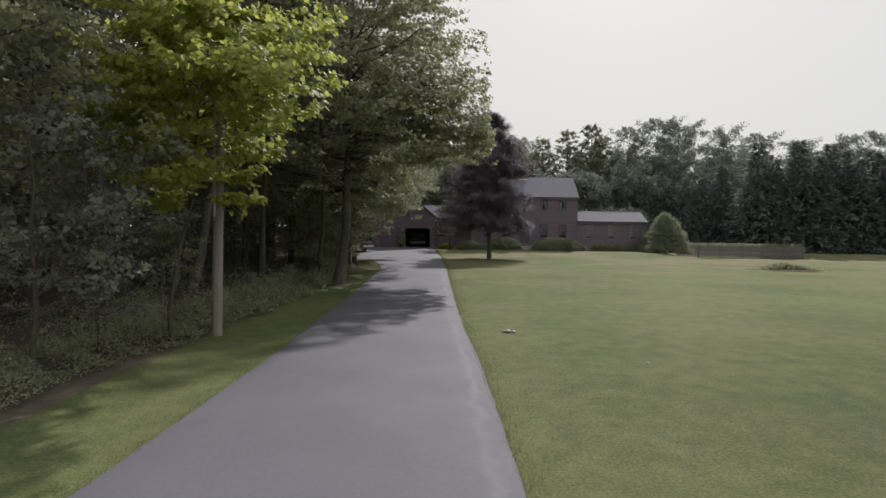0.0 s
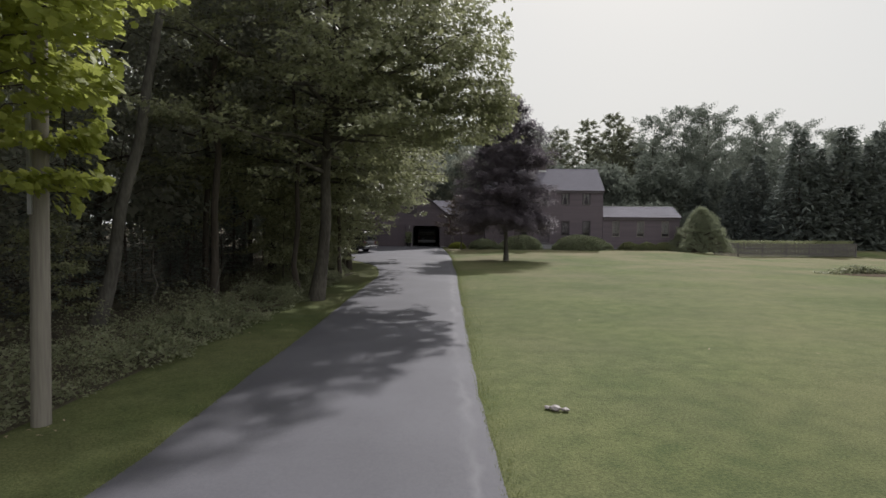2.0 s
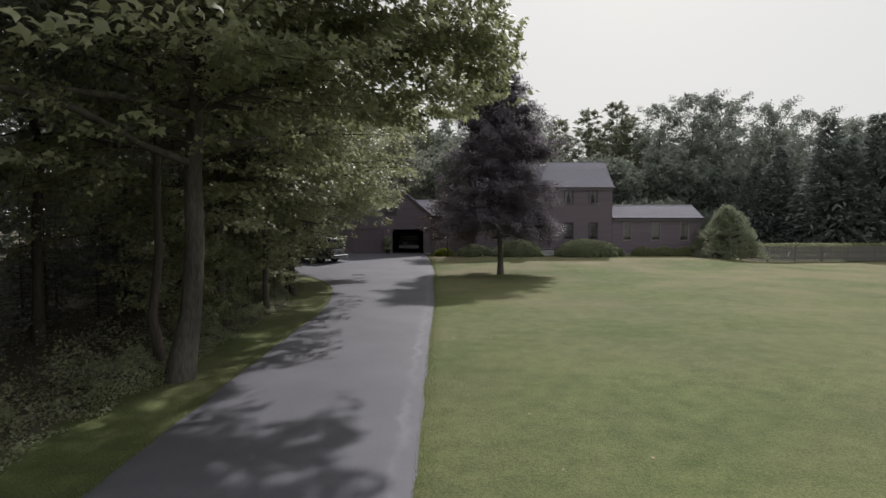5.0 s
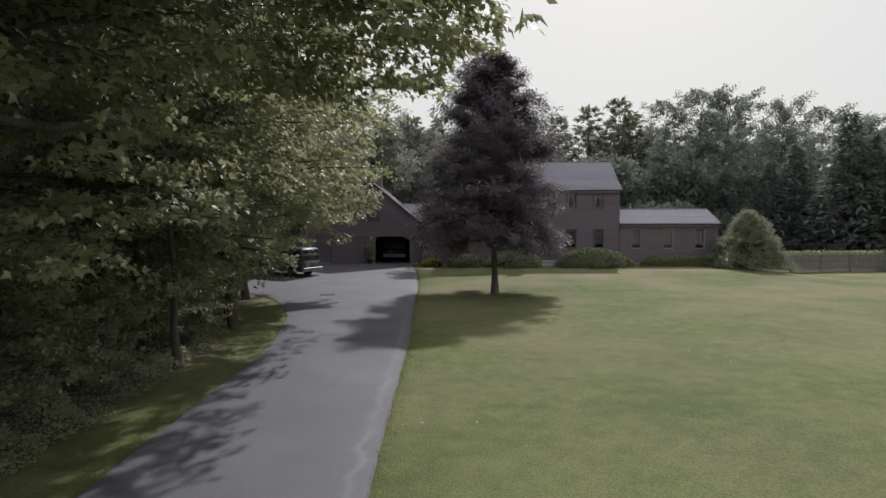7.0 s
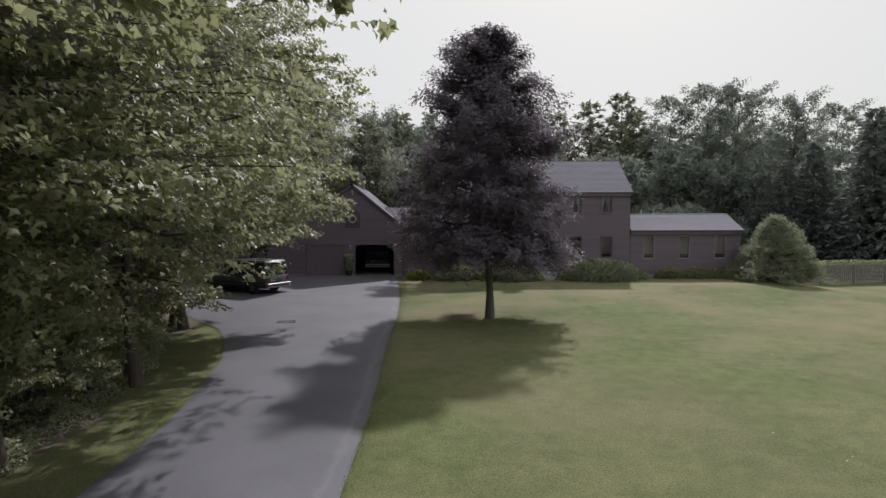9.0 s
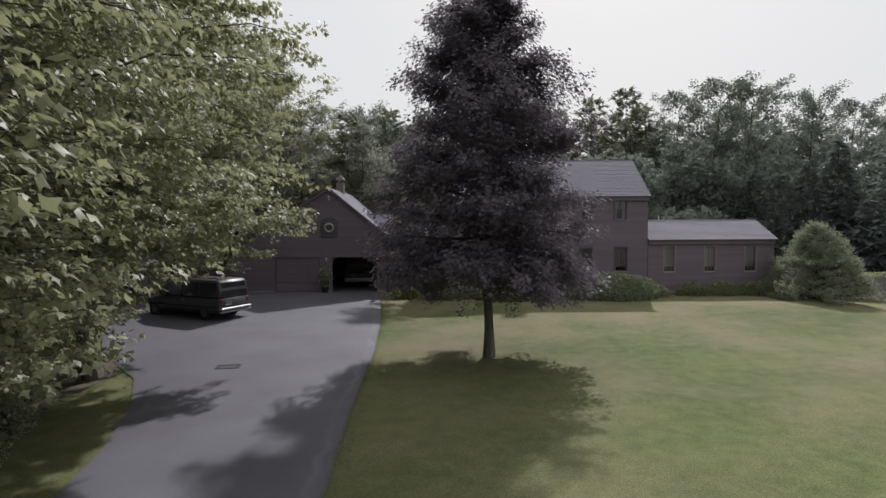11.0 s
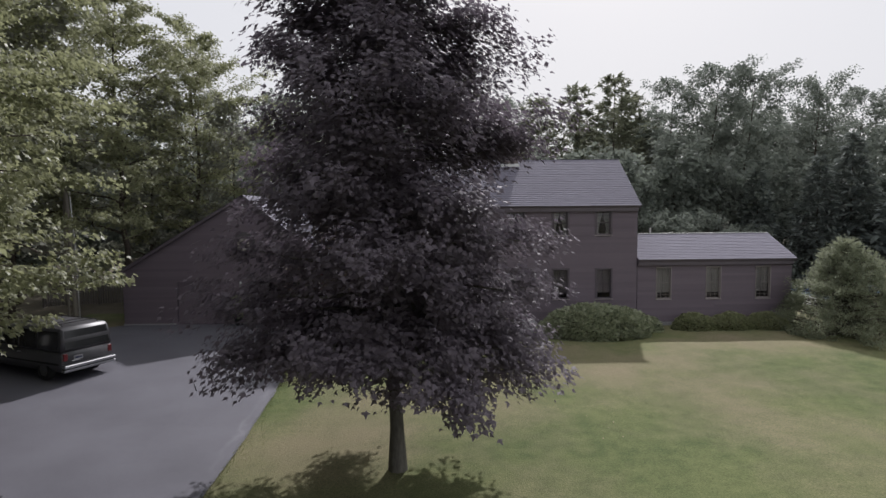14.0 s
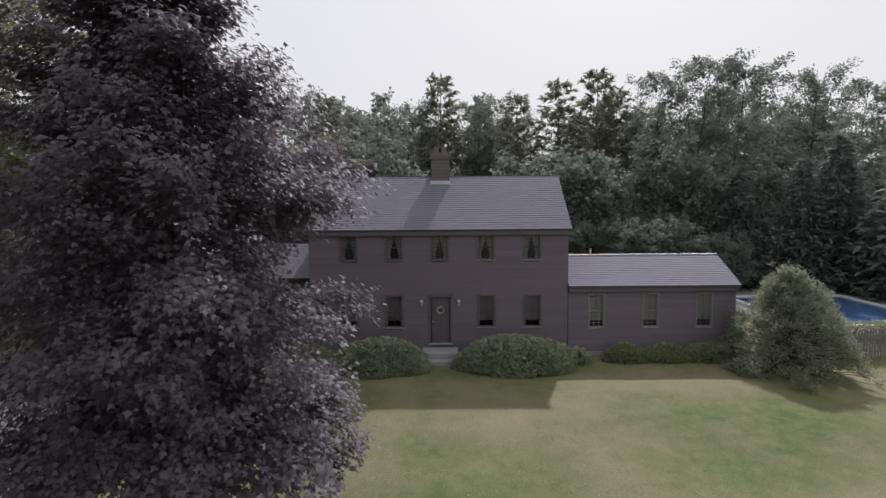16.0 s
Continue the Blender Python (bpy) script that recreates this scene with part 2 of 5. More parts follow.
def part(name, bm, mat, parent, label="", kind=""):
    """Links a bmesh (or a ready mesh) as one object under a thing or a part."""
    if isinstance(bm, bmesh.types.BMesh):
        me = bpy.data.meshes.new(name)
        bmesh.ops.recalc_face_normals(bm, faces=bm.faces)
        bm.to_mesh(me)
        bm.free()
        me.materials.append(mat)
    else:
        me = bm
    ob = new(name, me)
    ob.parent = parent
    return tagged(ob, label, kind=kind)


def box(bm, a, b, bevel=0.0):
    """A box between two corners, added to bm."""
    (x0, y0, z0), (x1, y1, z1) = a, b
    v = [bm.verts.new(c) for c in ((x0, y0, z0), (x1, y0, z0), (x1, y1, z0), (x0, y1, z0), (x0, y0, z1), (x1, y0, z1), (x1, y1, z1), (x0, y1, z1))]
    f = [bm.faces.new([v[i] for i in q]) for q in ((0, 3, 2, 1), (4, 5, 6, 7), (0, 1, 5, 4), (1, 2, 6, 5), (2, 3, 7, 6), (3, 0, 4, 7))]
    if bevel:
        bmesh.ops.bevel(bm, geom=list({e for s in f for e in s.edges}), offset=bevel, segments=1, affect="EDGES")
    return bm


def boxes(*pairs, bevel=0.0):
    bm = bmesh.new()
    for a, b in pairs:
        box(bm, a, b, bevel)
    return bm


def tube(points, radii, sides=7):
    """Verts and quads of a tapered tube along points, as numpy arrays."""
    pts, n = np.asarray(points, float), len(points)
    d = np.gradient(pts, axis=0)
    d /= np.linalg.norm(d, axis=1, keepdims=True) + 1e-9
    ref = np.where(np.abs(d[:, 2:3]) > 0.9, [[1.0, 0, 0]], [[0, 0, 1.0]])
    u = np.cross(d, ref)
    u /= np.linalg.norm(u, axis=1, keepdims=True) + 1e-9
    w = np.cross(d, u)
    a = np.linspace(0, 2 * np.pi, sides, endpoint=False)
    ring = np.cos(a)[None, :, None] * u[:, None] + np.sin(a)[None, :, None] * w[:, None]
    v = (pts[:, None] + ring * np.asarray(radii)[:, None, None]).reshape(-1, 3)
    i, j = np.meshgrid(np.arange(n - 1), np.arange(sides), indexing="ij")
    k = (j + 1) % sides
    f = np.stack([i * sides + j, i * sides + k, (i + 1) * sides + k, (i + 1) * sides + j], -1).reshape(-1, 4)
    return v, f


def join(pieces):
    vs, fs, at = [], [], 0
    for v, f in pieces:
        vs.append(v), fs.append(f + at)
        at += len(v)
    return np.concatenate(vs), np.concatenate(fs)


# Leaf outlines: a folded quad, a pointed and a lobed maple leaf, a plain leaf, grass, a needle spray
QUAD = (np.array([(0, 0, 0), (0.42, 0.46, 0.1), (0, 1, -0.05), (-0.42, 0.46, 0.1)]), np.array([(0, 1, 2, 3)]))
MAPLE_LITE = (np.array([(0, 0, 0), (0.58, 0.4, -0.02), (0.25, 0.5, 0.05), (0, 1.08, -0.1), (-0.25, 0.5, 0.05), (-0.58, 0.4, -0.02)]), np.array([(0, 1, 2), (0, 2, 4), (2, 3, 4), (0, 4, 5)]))
LOBED = (np.array([(0, 0, 0), (0.44, 0.08, 0.0), (0.27, 0.32, 0.05), (0.54, 0.62, -0.04), (0, 1.04, -0.09), (-0.54, 0.62, -0.04), (-0.27, 0.32, 0.05), (-0.44, 0.08, 0.0)]),
         np.array([(0, 1, 2), (2, 3, 4), (0, 2, 6), (2, 4, 6), (4, 5, 6), (0, 6, 7)]))
TRI = (np.array([(-0.4, 0.1, 0.03), (0.42, 0.3, 0.05), (-0.05, 1, -0.06)]), np.array([(0, 1, 2)]))
BLADES = (np.array([(-0.06, 0, 0), (0.06, 0, 0), (0.02, 1, 0.12)]), np.array([(0, 1, 2)]))
SPRAY = (np.array([(0, 0, 0), (0.16, 0.45, 0.03), (0, 1, -0.08), (-0.16, 0.45, 0.03)]), np.array([(0, 1, 2, 3)]))


def leaves(name, at, size, shape, mat, rng, lean=0.9, along=None, out=None):
    """Leaves at many places: random turns, faces mostly up, or turned out; along gives their growing direction."""
    at = np.asarray(at, float)
    n = len(at)
    up = rng.normal(0, lean, (n, 3)) + (0, 0, 1)
    if out is not None:
        up += out
    up /= np.linalg.norm(up, axis=1, keepdims=True)
    fwd = rng.normal(0, 1, (n, 3)) if along is None else np.asarray(along, float) + rng.normal(0, 0.35, (n, 3))
    fwd -= up * (fwd * up).sum(1, keepdims=True)
    fwd /= np.linalg.norm(fwd, axis=1, keepdims=True) + 1e-9
    side = np.cross(fwd, up)
    s = (size * rng.uniform(0.65, 1.3, n))[:, None, None]
    tv, tf = shape
    v = at[:, None] + s * (tv[None, :, 0:1] * side[:, None] + tv[None, :, 1:2] * fwd[:, None] + tv[None, :, 2:3] * up[:, None])
    f = tf[None] + (np.arange(n) * len(tv))[:, None, None]
    return quick_mesh(name, v.reshape(-1, 3), f.reshape(-1, tf.shape[1]), mat)


def wander(start, end, rng, bend=0.08, n=7, sag=0.0):
    """A slightly crooked line from start to end."""
    s, e = np.asarray(start, float), np.asarray(end, float)
    t = np.linspace(0, 1, n)[:, None]
    ln = np.linalg.norm(e - s)
    off = np.cumsum(rng.normal(0, bend * ln / n ** 0.5, (n, 3)), 0)
    off -= off[0] + t * (off[-1] - off[0])
    p = s + t * (e - s) + off
    p[:, 2] += sag * ln * (t[:, 0] ** 0.6 - t[:, 0])
    return p


def broadleaf(name, label, rng, height=16.0, spread=4.5, clear=3.5, limbs=26, twigs=12, per=40, leaf=0.15, shape=QUAD, leaf_mat=None,
              bark=None, trunk_r=0.22, rise=0.55, profile=None, clump=0.2, category="tree", lean=(0, 0), flat=0.55, tilt=0.8, hang=0.0, fill=0, face=None, skirt=0.0, twig_wood=True, at=(), low=1.0, trim=None, boughs=(), sheet=0.3, bend=0.025, gather=1.0):
    """A tapered trunk, crooked limbs with twigs, and a crown of single leaves set in uneven sprays along the twigs."""
    bark, leaf_mat = bark or BARK, leaf_mat or GREEN
    tree = empty(name, label, category)
    top = np.array([lean[0], lean[1], height])
    stem = wander((0, 0, -0.15), top, rng, bend, 12)
    radii = trunk_r * (1 - np.linspace(0, 1, 12) * 0.93)
    radii[0] *= 1.4
    part("trunk", quick_mesh("trunk", *tube(stem, radii, 9), bark), bark, tree)
    def left_by_trim(q):
        free = np.ones(len(q), bool)
        for x, y, turn, size in at:
            c, s = math.cos(radians(turn)), math.sin(radians(turn))
            wx, wy, wz = x + size * (q[:, 0] * c - q[:, 1] * s), y + size * (q[:, 0] * s + q[:, 1] * c), size * q[:, 2]
            free &= ~trim(wx, wy, wz)
        return free

    wood, spots, ways = [], [], []
    profile = profile or (lambda h: (1 - abs(2 * h - 0.7) ** 2.4) ** 0.5 if abs(2 * h - 0.7) < 0.97 else 0.3)
    for i in range(limbs + len(boughs)):
        h = ((min(i, limbs - 1) + rng.uniform(0.1, 0.9)) / limbs) ** low
        z = clear + (height - clear) * h * 0.97
        base = np.array([np.interp(z, stem[:, 2], stem[:, k]) for k in range(3)])
        a = i * 2.4 + rng.normal(0, 0.3)
        reach = spread * max(0.16, profile(h)) * rng.uniform(0.78, 1.08)
        if face is not None:
            reach *= 0.62 + 0.38 * math.cos(a - face)
        end = base + np.array([math.cos(a) * reach, math.sin(a) * reach, reach * (rise * rng.uniform(0.4, 1.2) * (0.35 + h) - hang - skirt * max(0, 1 - 5 * h))])
        if i >= limbs:  # a long bough of its own: height, direction, reach and lift
            z, a, reach, lift = boughs[i - limbs]
            base = np.array([np.interp(z, stem[:, 2], stem[:, k]) for k in range(3)])
            end = base + np.array([math.cos(radians(a)) * reach, math.sin(radians(a)) * reach, lift])
        line = wander(base, end, rng, 0.08, 7, 0.12)
        r0 = min(np.interp(z, stem[:, 2], radii) * 0.55, 0.015 + 0.016 * reach)
        keep = left_by_trim(line)
        if keep.all():
            wood.append(tube(line, np.linspace(r0, 0.007, 7), 5))
        elif keep[:3].all():
            wood.append(tube(line[:3], (r0, r0 * 0.6, 0.01), 5))
        for j in range(twigs):
            t = 0.2 + 0.8 * (j + rng.uniform()) / twigs
            b = np.array([np.interp(t, np.linspace(0, 1, 7), line[:, k]) for k in range(3)])
            d = (end - base) / max(reach, 0.3) + rng.normal(0, 0.85, 3) * (1, 1, sheet)
            d /= np.linalg.norm(d)
            ln = reach * rng.uniform(0.12, 0.34) * (1.25 - 0.5 * t) + 0.22
            e = b + d * ln + (0, 0, -0.1 * ln)
            if twig_wood and left_by_trim(np.array([b, e])).all():
                wood.append(tube(wander(b, e, rng, 0.1, 3), (0.011, 0.007, 0.003), 3))
            k = max(3, int(per * rng.uniform(0.5, 1.5) * (0.5 + ln)))
            tt = 1.06 * (rng.uniform(0.05, 1, k) ** gather)[:, None]
            spots.append(b + (e - b) * tt + np.clip(rng.normal(0, clump, (k, 3)), -1.5 * clump, 1.5 * clump) * (1, 1, flat)), ways.append(np.repeat(d[None] + (0, 0, -0.3), k, 0))
    if fill:  # inner leaves that close the heart of the crown
        h = rng.uniform(0.13, 0.9, fill)
        r = spread * np.array([max(0.12, profile(v)) for v in h]) * 0.74 * rng.uniform(0, 1, fill) ** 0.5
        a = rng.uniform(0, 2 * math.pi, fill)
        spots.append(np.stack([r * np.cos(a) + lean[0] * h, r * np.sin(a) + lean[1] * h, clear + (height - clear) * h + 0.3 * r * rise], 1))
        ways.append(np.stack([np.cos(a), np.sin(a), 0 * a - 0.3], 1))
    part("branchwork", quick_mesh("branchwork", *join(wood), bark), bark, tree, kind="stuff")
    spots, ways = np.concatenate(spots), np.concatenate(ways)
    free = left_by_trim(spots)  # leaves cut by trim, set from the camera's path and view and SHADE_EDGE
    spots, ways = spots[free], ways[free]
    away = spots * (1, 1, 0) - np.array([lean[0], lean[1], 0]) * np.clip(spots[:, 2:3] / height, 0, 1)
    away /= np.linalg.norm(away, axis=1, keepdims=True) + 0.4
    part("crown", leaves("crown", spots, leaf, shape, leaf_mat, rng, tilt, ways, 0.75 * away), leaf_mat, tree)
    return tree


def conifer(name, label, rng, height=12.0, spread=2.6, clear=0.3, rows=34, ring=9, per=16, spray=0.32, mat=None, droop=0.25, bark=None,
            trunk_r=0.16, category="tree", taper=0.9):
    """A straight stem with whorls of drooping boughs, each set with needle sprays."""
    mat, bark = mat or SPRUCE, bark or BARK
    tree = empty(name, label, category)
    stem = wander((0, 0, -0.15), (0, 0, height), rng, 0.008, 8)
    part("trunk", quick_mesh("trunk", *tube(stem, np.linspace(trunk_r, 0.01, 8), 7), bark), bark, tree)
    wood, spots, ways = [], [], []
    for i in range(rows):
        h = (i + rng.uniform(0.2, 0.8)) / rows
        z = clear + (height - clear) * h
        reach0 = spread * (1 - h) ** taper + 0.12
        count = max(4, int(ring * (1 - 0.5 * h)))
        for j in range(count):
            a = 2 * math.pi * (j + rng.uniform(-0.35, 0.35)) / count + i * 1.7
            reach = reach0 * rng.uniform(0.72, 1.12)
            d = np.array([math.cos(a), math.sin(a), 0])
            t = np.linspace(0, 1, 5)
            line = np.array([0, 0, z]) + d * (t * reach)[:, None]
            line[:, 2] += reach * (0.16 * t - droop * t ** 2 * (1.3 - h)) + 0.25 * reach * max(0, h - 0.6)
            wood.append(tube(line, np.linspace(0.03 * (1 - h) + 0.008, 0.004, 5), 3))
            k = max(4, int(per * (reach / spread + 0.25)))
            tt = rng.uniform(0.05, 1.0, k) ** 0.62
            p = np.stack([np.interp(tt, t, line[:, c]) for c in range(3)], 1)
            side = np.array([-d[1], d[0], 0])
            way = d * 0.8 + side * rng.choice([-1, 1], k)[:, None] * rng.uniform(0.2, 0.9, k)[:, None] + (0, 0, -0.15)
            spots.append(p + rng.normal(0, 0.05 + 0.02 * reach, (k, 3))), ways.append(way)
    part("branchwork", quick_mesh("branchwork", *join(wood), bark), bark, tree, kind="stuff")
    part("crown", leaves("crown", np.concatenate(spots), spray, SPRAY, mat, rng, 0.5, np.concatenate(ways)), mat, tree)
    return tree


def mound(rng, count, centre, size, lobes=9, hollow=0.75):
    """Places on and just under the skin of a lumpy, flat-bottomed mound."""
    c, s = np.asarray(centre, float), np.asarray(size, float)
    dirs = rng.normal(0, 1, (count, 3))
    dirs[:, 2] = np.abs(dirs[:, 2]) * 1.0 - 0.12
    dirs /= np.linalg.norm(dirs, axis=1, keepdims=True)
    bumps = rng.normal(0, 1, (lobes * 3, 3))
    bumps[:, 2] = np.abs(bumps[:, 2])
    bumps /= np.linalg.norm(bumps, axis=1, keepdims=True)
    near = (dirs @ bumps.T).max(1)
    r = (0.8 + 0.2 * np.clip((near - 0.75) * 4, 0, 1)) * rng.uniform(hollow, 1.03, count) ** 0.6
    return c + dirs * r[:, None] * s



# ---- ground and drive ----
def spaced(stops):
    out = []
    for a, b, step in stops:
        out += list(np.arange(a, b, step))
    return out + [stops[-1][1]]


gx = spaced([(-600, -60, 60), (-60, -14, 4), (-14, 34, 0.8), (34, 90, 4), (90, 700, 61)])
gy = spaced([(-300, -20, 40), (-20, 70, 0.8), (70, 130, 5), (130, 1500, 137)])
gv = [(x, y, gz(x, y) + 0.035 * noise.noise((x * 0.35, y * 0.35, 0)) * (1 if -14 < x < 34 and -20 < y < 70 else 0) - 0.03) for y in gy for x in gx]
gf, gm = [], []
for j in range(len(gy) - 1):
    for i in range(len(gx) - 1):
        k = j * len(gx) + i
        gf.append((k, k + 1, k + 1 + len(gx), k + len(gx)))
        x, y = gx[i], gy[j]
        wood = (-130 < x < -5.6 - 2.4 * smooth(33, 42, y) + 0.5 * noise.noise((y * 0.3, 0, 0)) and y < 47 - 0.25 * (x + 8)) or (-130 < x < -15.5 and y < 75) or y > 76 or (y > 66 and x < 2) or (x > 38 and y > 71)
        gm.append(1 if wood and x > -300 and y < 700 else 0)
ground = mesh_of("ground", gv, gf, LAWN, True)
ground.materials.append(FLOOR)
ground.polygons.foreach_set("material_index", gm)
tagged(new("ground", ground), "mown green lawn with worn yellowish patches", "lawn", kind="structure")

RIGHT = [(-20, 0.95), (0, 0.88), (5, 0.8), (10, 0.71), (15, 0.52), (22, 0.42), (28, 0.33), (33, 0.3), (36, 0.26), (42, 0.02), (48, -0.06), (52, -0.28), (55, -0.5), (57.5, -0.74), (59.5, -1.0), (62.7, -1.15)]
LEFT = [(-20, -3.4), (0, -3.3), (5, -3.27), (11, -3.17), (19, -3.28), (28, -3.53), (33, -3.62), (35.6, -3.9), (39.6, -4.62), (42.5, -5.6), (44.9, -6.8), (47, -8.6), (48.8, -10.0), (51, -11.3), (54, -12.7), (57, -13.9), (59.5, -13.6), (61.5, -11.6), (62.7, -10.4)]


def edge(rows, y):
    return float(np.interp(y, [r[0] for r in rows], [r[1] for r in rows]))


dy = np.unique(np.concatenate([np.arange(-20, 62.7, 0.3), [62.68]]))
dv, df, across = [], [], 14
for y in dy:
    a = edge(LEFT, y) + 0.05 * noise.noise((0, y * 0.9, 3)) + 0.02 * noise.noise((0, y * 4, 3))
    b = edge(RIGHT, y) + 0.04 * noise.noise((9, y * 0.9, 3)) + 0.02 * noise.noise((9, y * 4, 3))
    for k in range(across + 1):
        x = a + (b - a) * k / across
        drop = 0.03 if k in (0, across) else 0.0
        dv.append((x, y, gz(x, y) + 0.022 - drop + 0.006 * noise.noise((x * 0.5, y * 0.5, 5))))
for j in range(len(dy) - 1):
    for k in range(across):
        i = j * (across + 1) + k
        df.append((i, i + 1, i + across + 2, i + across + 1))
road = mesh_of("road", dv, df, ASPHALT, True)
road.attributes.new("inset", "FLOAT", "POINT").data.foreach_set("value", [edge(RIGHT, y) - x for x, y, z in dv])
tagged(new("road", road), "grey asphalt driveway with a paler worn edge", "driveway", kind="structure")


# ---- house ----
def lapped(name, rows, parent, mat, label=""):
    """Lapped boards: rows of (x0, x1, z, height, y), each a board proud at its lower edge, facing -y."""
    v, f = [], []
    for x0, x1, z, h, y in rows:
        i = len(v)
        v += [(x0, y - 0.042, z), (x1, y - 0.042, z), (x1, y - 0.004, z + h + 0.01), (x0, y - 0.004, z + h + 0.01), (x0, y, z), (x1, y, z)]
        f += [(i, i + 1, i + 2, i + 3), (i + 4, i + 5, i + 1, i)]
    return part(name, mesh_of(name, v, f, mat), mat, parent, label)


def spans(x0, x1, z, h, holes):
    """The stretches of a board between openings (x0, x1, z0, z1)."""
    cuts = sorted((a, b) for a, b, c, d in holes if c < z + h and d > z)
    at, out = x0, []
    for a, b in cuts:
        if a > at + 0.01:
            out.append((at, min(a, x1)))
        at = max(at, b)
    if at < x1 - 0.01:
        out.append((at, x1))
    return out


def front_wall(parent, x0, x1, z0, z1, y, holes, thick=0.16, top=None):
    """A wall facing -y with real openings, clad with lapped boards. top(x): its height, for gables."""
    bm = bmesh.new()
    xs = sorted({x0, x1, *[h[0] for h in holes], *[h[1] for h in holes]})
    zs = sorted({z0, z1, *[h[2] for h in holes], *[h[3] for h in holes]})
    for a, b in zip(xs, xs[1:]):
        for c, d in zip(zs, zs[1:]):
            if not any(h[0] <= (a + b) / 2 <= h[1] and h[2] <= (c + d) / 2 <= h[3] for h in holes):
                box(bm, (a, y, c), (b, y + thick, d))
    part("wall", bm, TRIM, parent)
    rows, h = [], 0.125
    z = z0
    while z < (z1 if top is None else max(top(x0 + (x1 - x0) * k / 60) for k in range(61))) - 0.02:
        a, b = x0, x1
        hh = min(h, z1 - z) if top is None else h
        if top is not None and z + h > z1:
            ok = [x0 + (x1 - x0) * k / 400 for k in range(401) if top(x0 + (x1 - x0) * k / 400) >= z + h * 0.6]
            if not ok:
                break
            a, b = ok[0], ok[-1]
        for s, e in spans(a, b, z, hh, holes):
            n = max(1, round((e - s) / 3.6))
            for k in range(n):
                rows.append((s + (e - s) * k / n, s + (e - s) * (k + 1) / n, z, hh, y))
        z += h
    lapped("siding", rows, parent, BOARD)


def slope(parent, eave_a, eave_b, ridge_a, ridge_b, course=0.16, tab=0.32, thick=0.14, name="roof"):
    """One roof slope: a slab with its fascia, and courses of shingles with their lower edges proud."""
    ea, eb, ra, rb = (np.array(p, float) for p in (eave_a, eave_b, ridge_a, ridge_b))
    up = np.cross(eb - ea, ra - ea)
    up /= np.linalg.norm(up)
    if up[2] < 0:
        up = -up
    v = [*(p - up * 0.012 for p in (ea, eb, rb, ra)), *(p - up * thick for p in (ea, eb, rb, ra))]
    f = [(0, 1, 2, 3), (7, 6, 5, 4), (0, 4, 5, 1), (1, 5, 6, 2), (2, 6, 7, 3), (3, 7, 4, 0)]
    slab = part(name, mesh_of(name, v, f, TRIM), TRIM, parent)
    n = max(2, round(np.linalg.norm(ra - ea) / course))
    sv, sf = [], []
    rng = np.random.default_rng(int(abs(ea[0] * 7 + ea[1])) + 3)
    for i in range(n):
        a0, b0 = ea + (ra - ea) * i / n, eb + (rb - eb) * i / n
        a1, b1 = ea + (ra - ea) * (i + 1.08) / n, eb + (rb - eb) * (i + 1.08) / n
        m = max(1, round(np.linalg.norm(b0 - a0) / tab))
        for k in range(m):
            s, e = (k + 0.5 * (i % 2)) / m, min(1, (k + 1 + 0.5 * (i % 2)) / m)
            if i % 2 and k == 0:
                s = 0.0
            if s >= 1:
                continue
            lift = 0.012 + rng.uniform(0, 0.006)
            q = [a0 + (b0 - a0) * s + up * lift, a0 + (b0 - a0) * e + up * lift, a1 + (b1 - a1) * e, a1 + (b1 - a1) * s]
            q += [q[0] - up * (lift + 0.01), q[1] - up * (lift + 0.01)]
            j = len(sv)
            sv += q
            sf += [(j, j + 1, j + 2, j + 3), (j + 4, j + 5, j + 1, j)]
    part("shingles", mesh_of("shingles", sv, sf, SHINGLE), SHINGLE, slab, "grey shingles in straight courses", kind="stuff")
    return slab


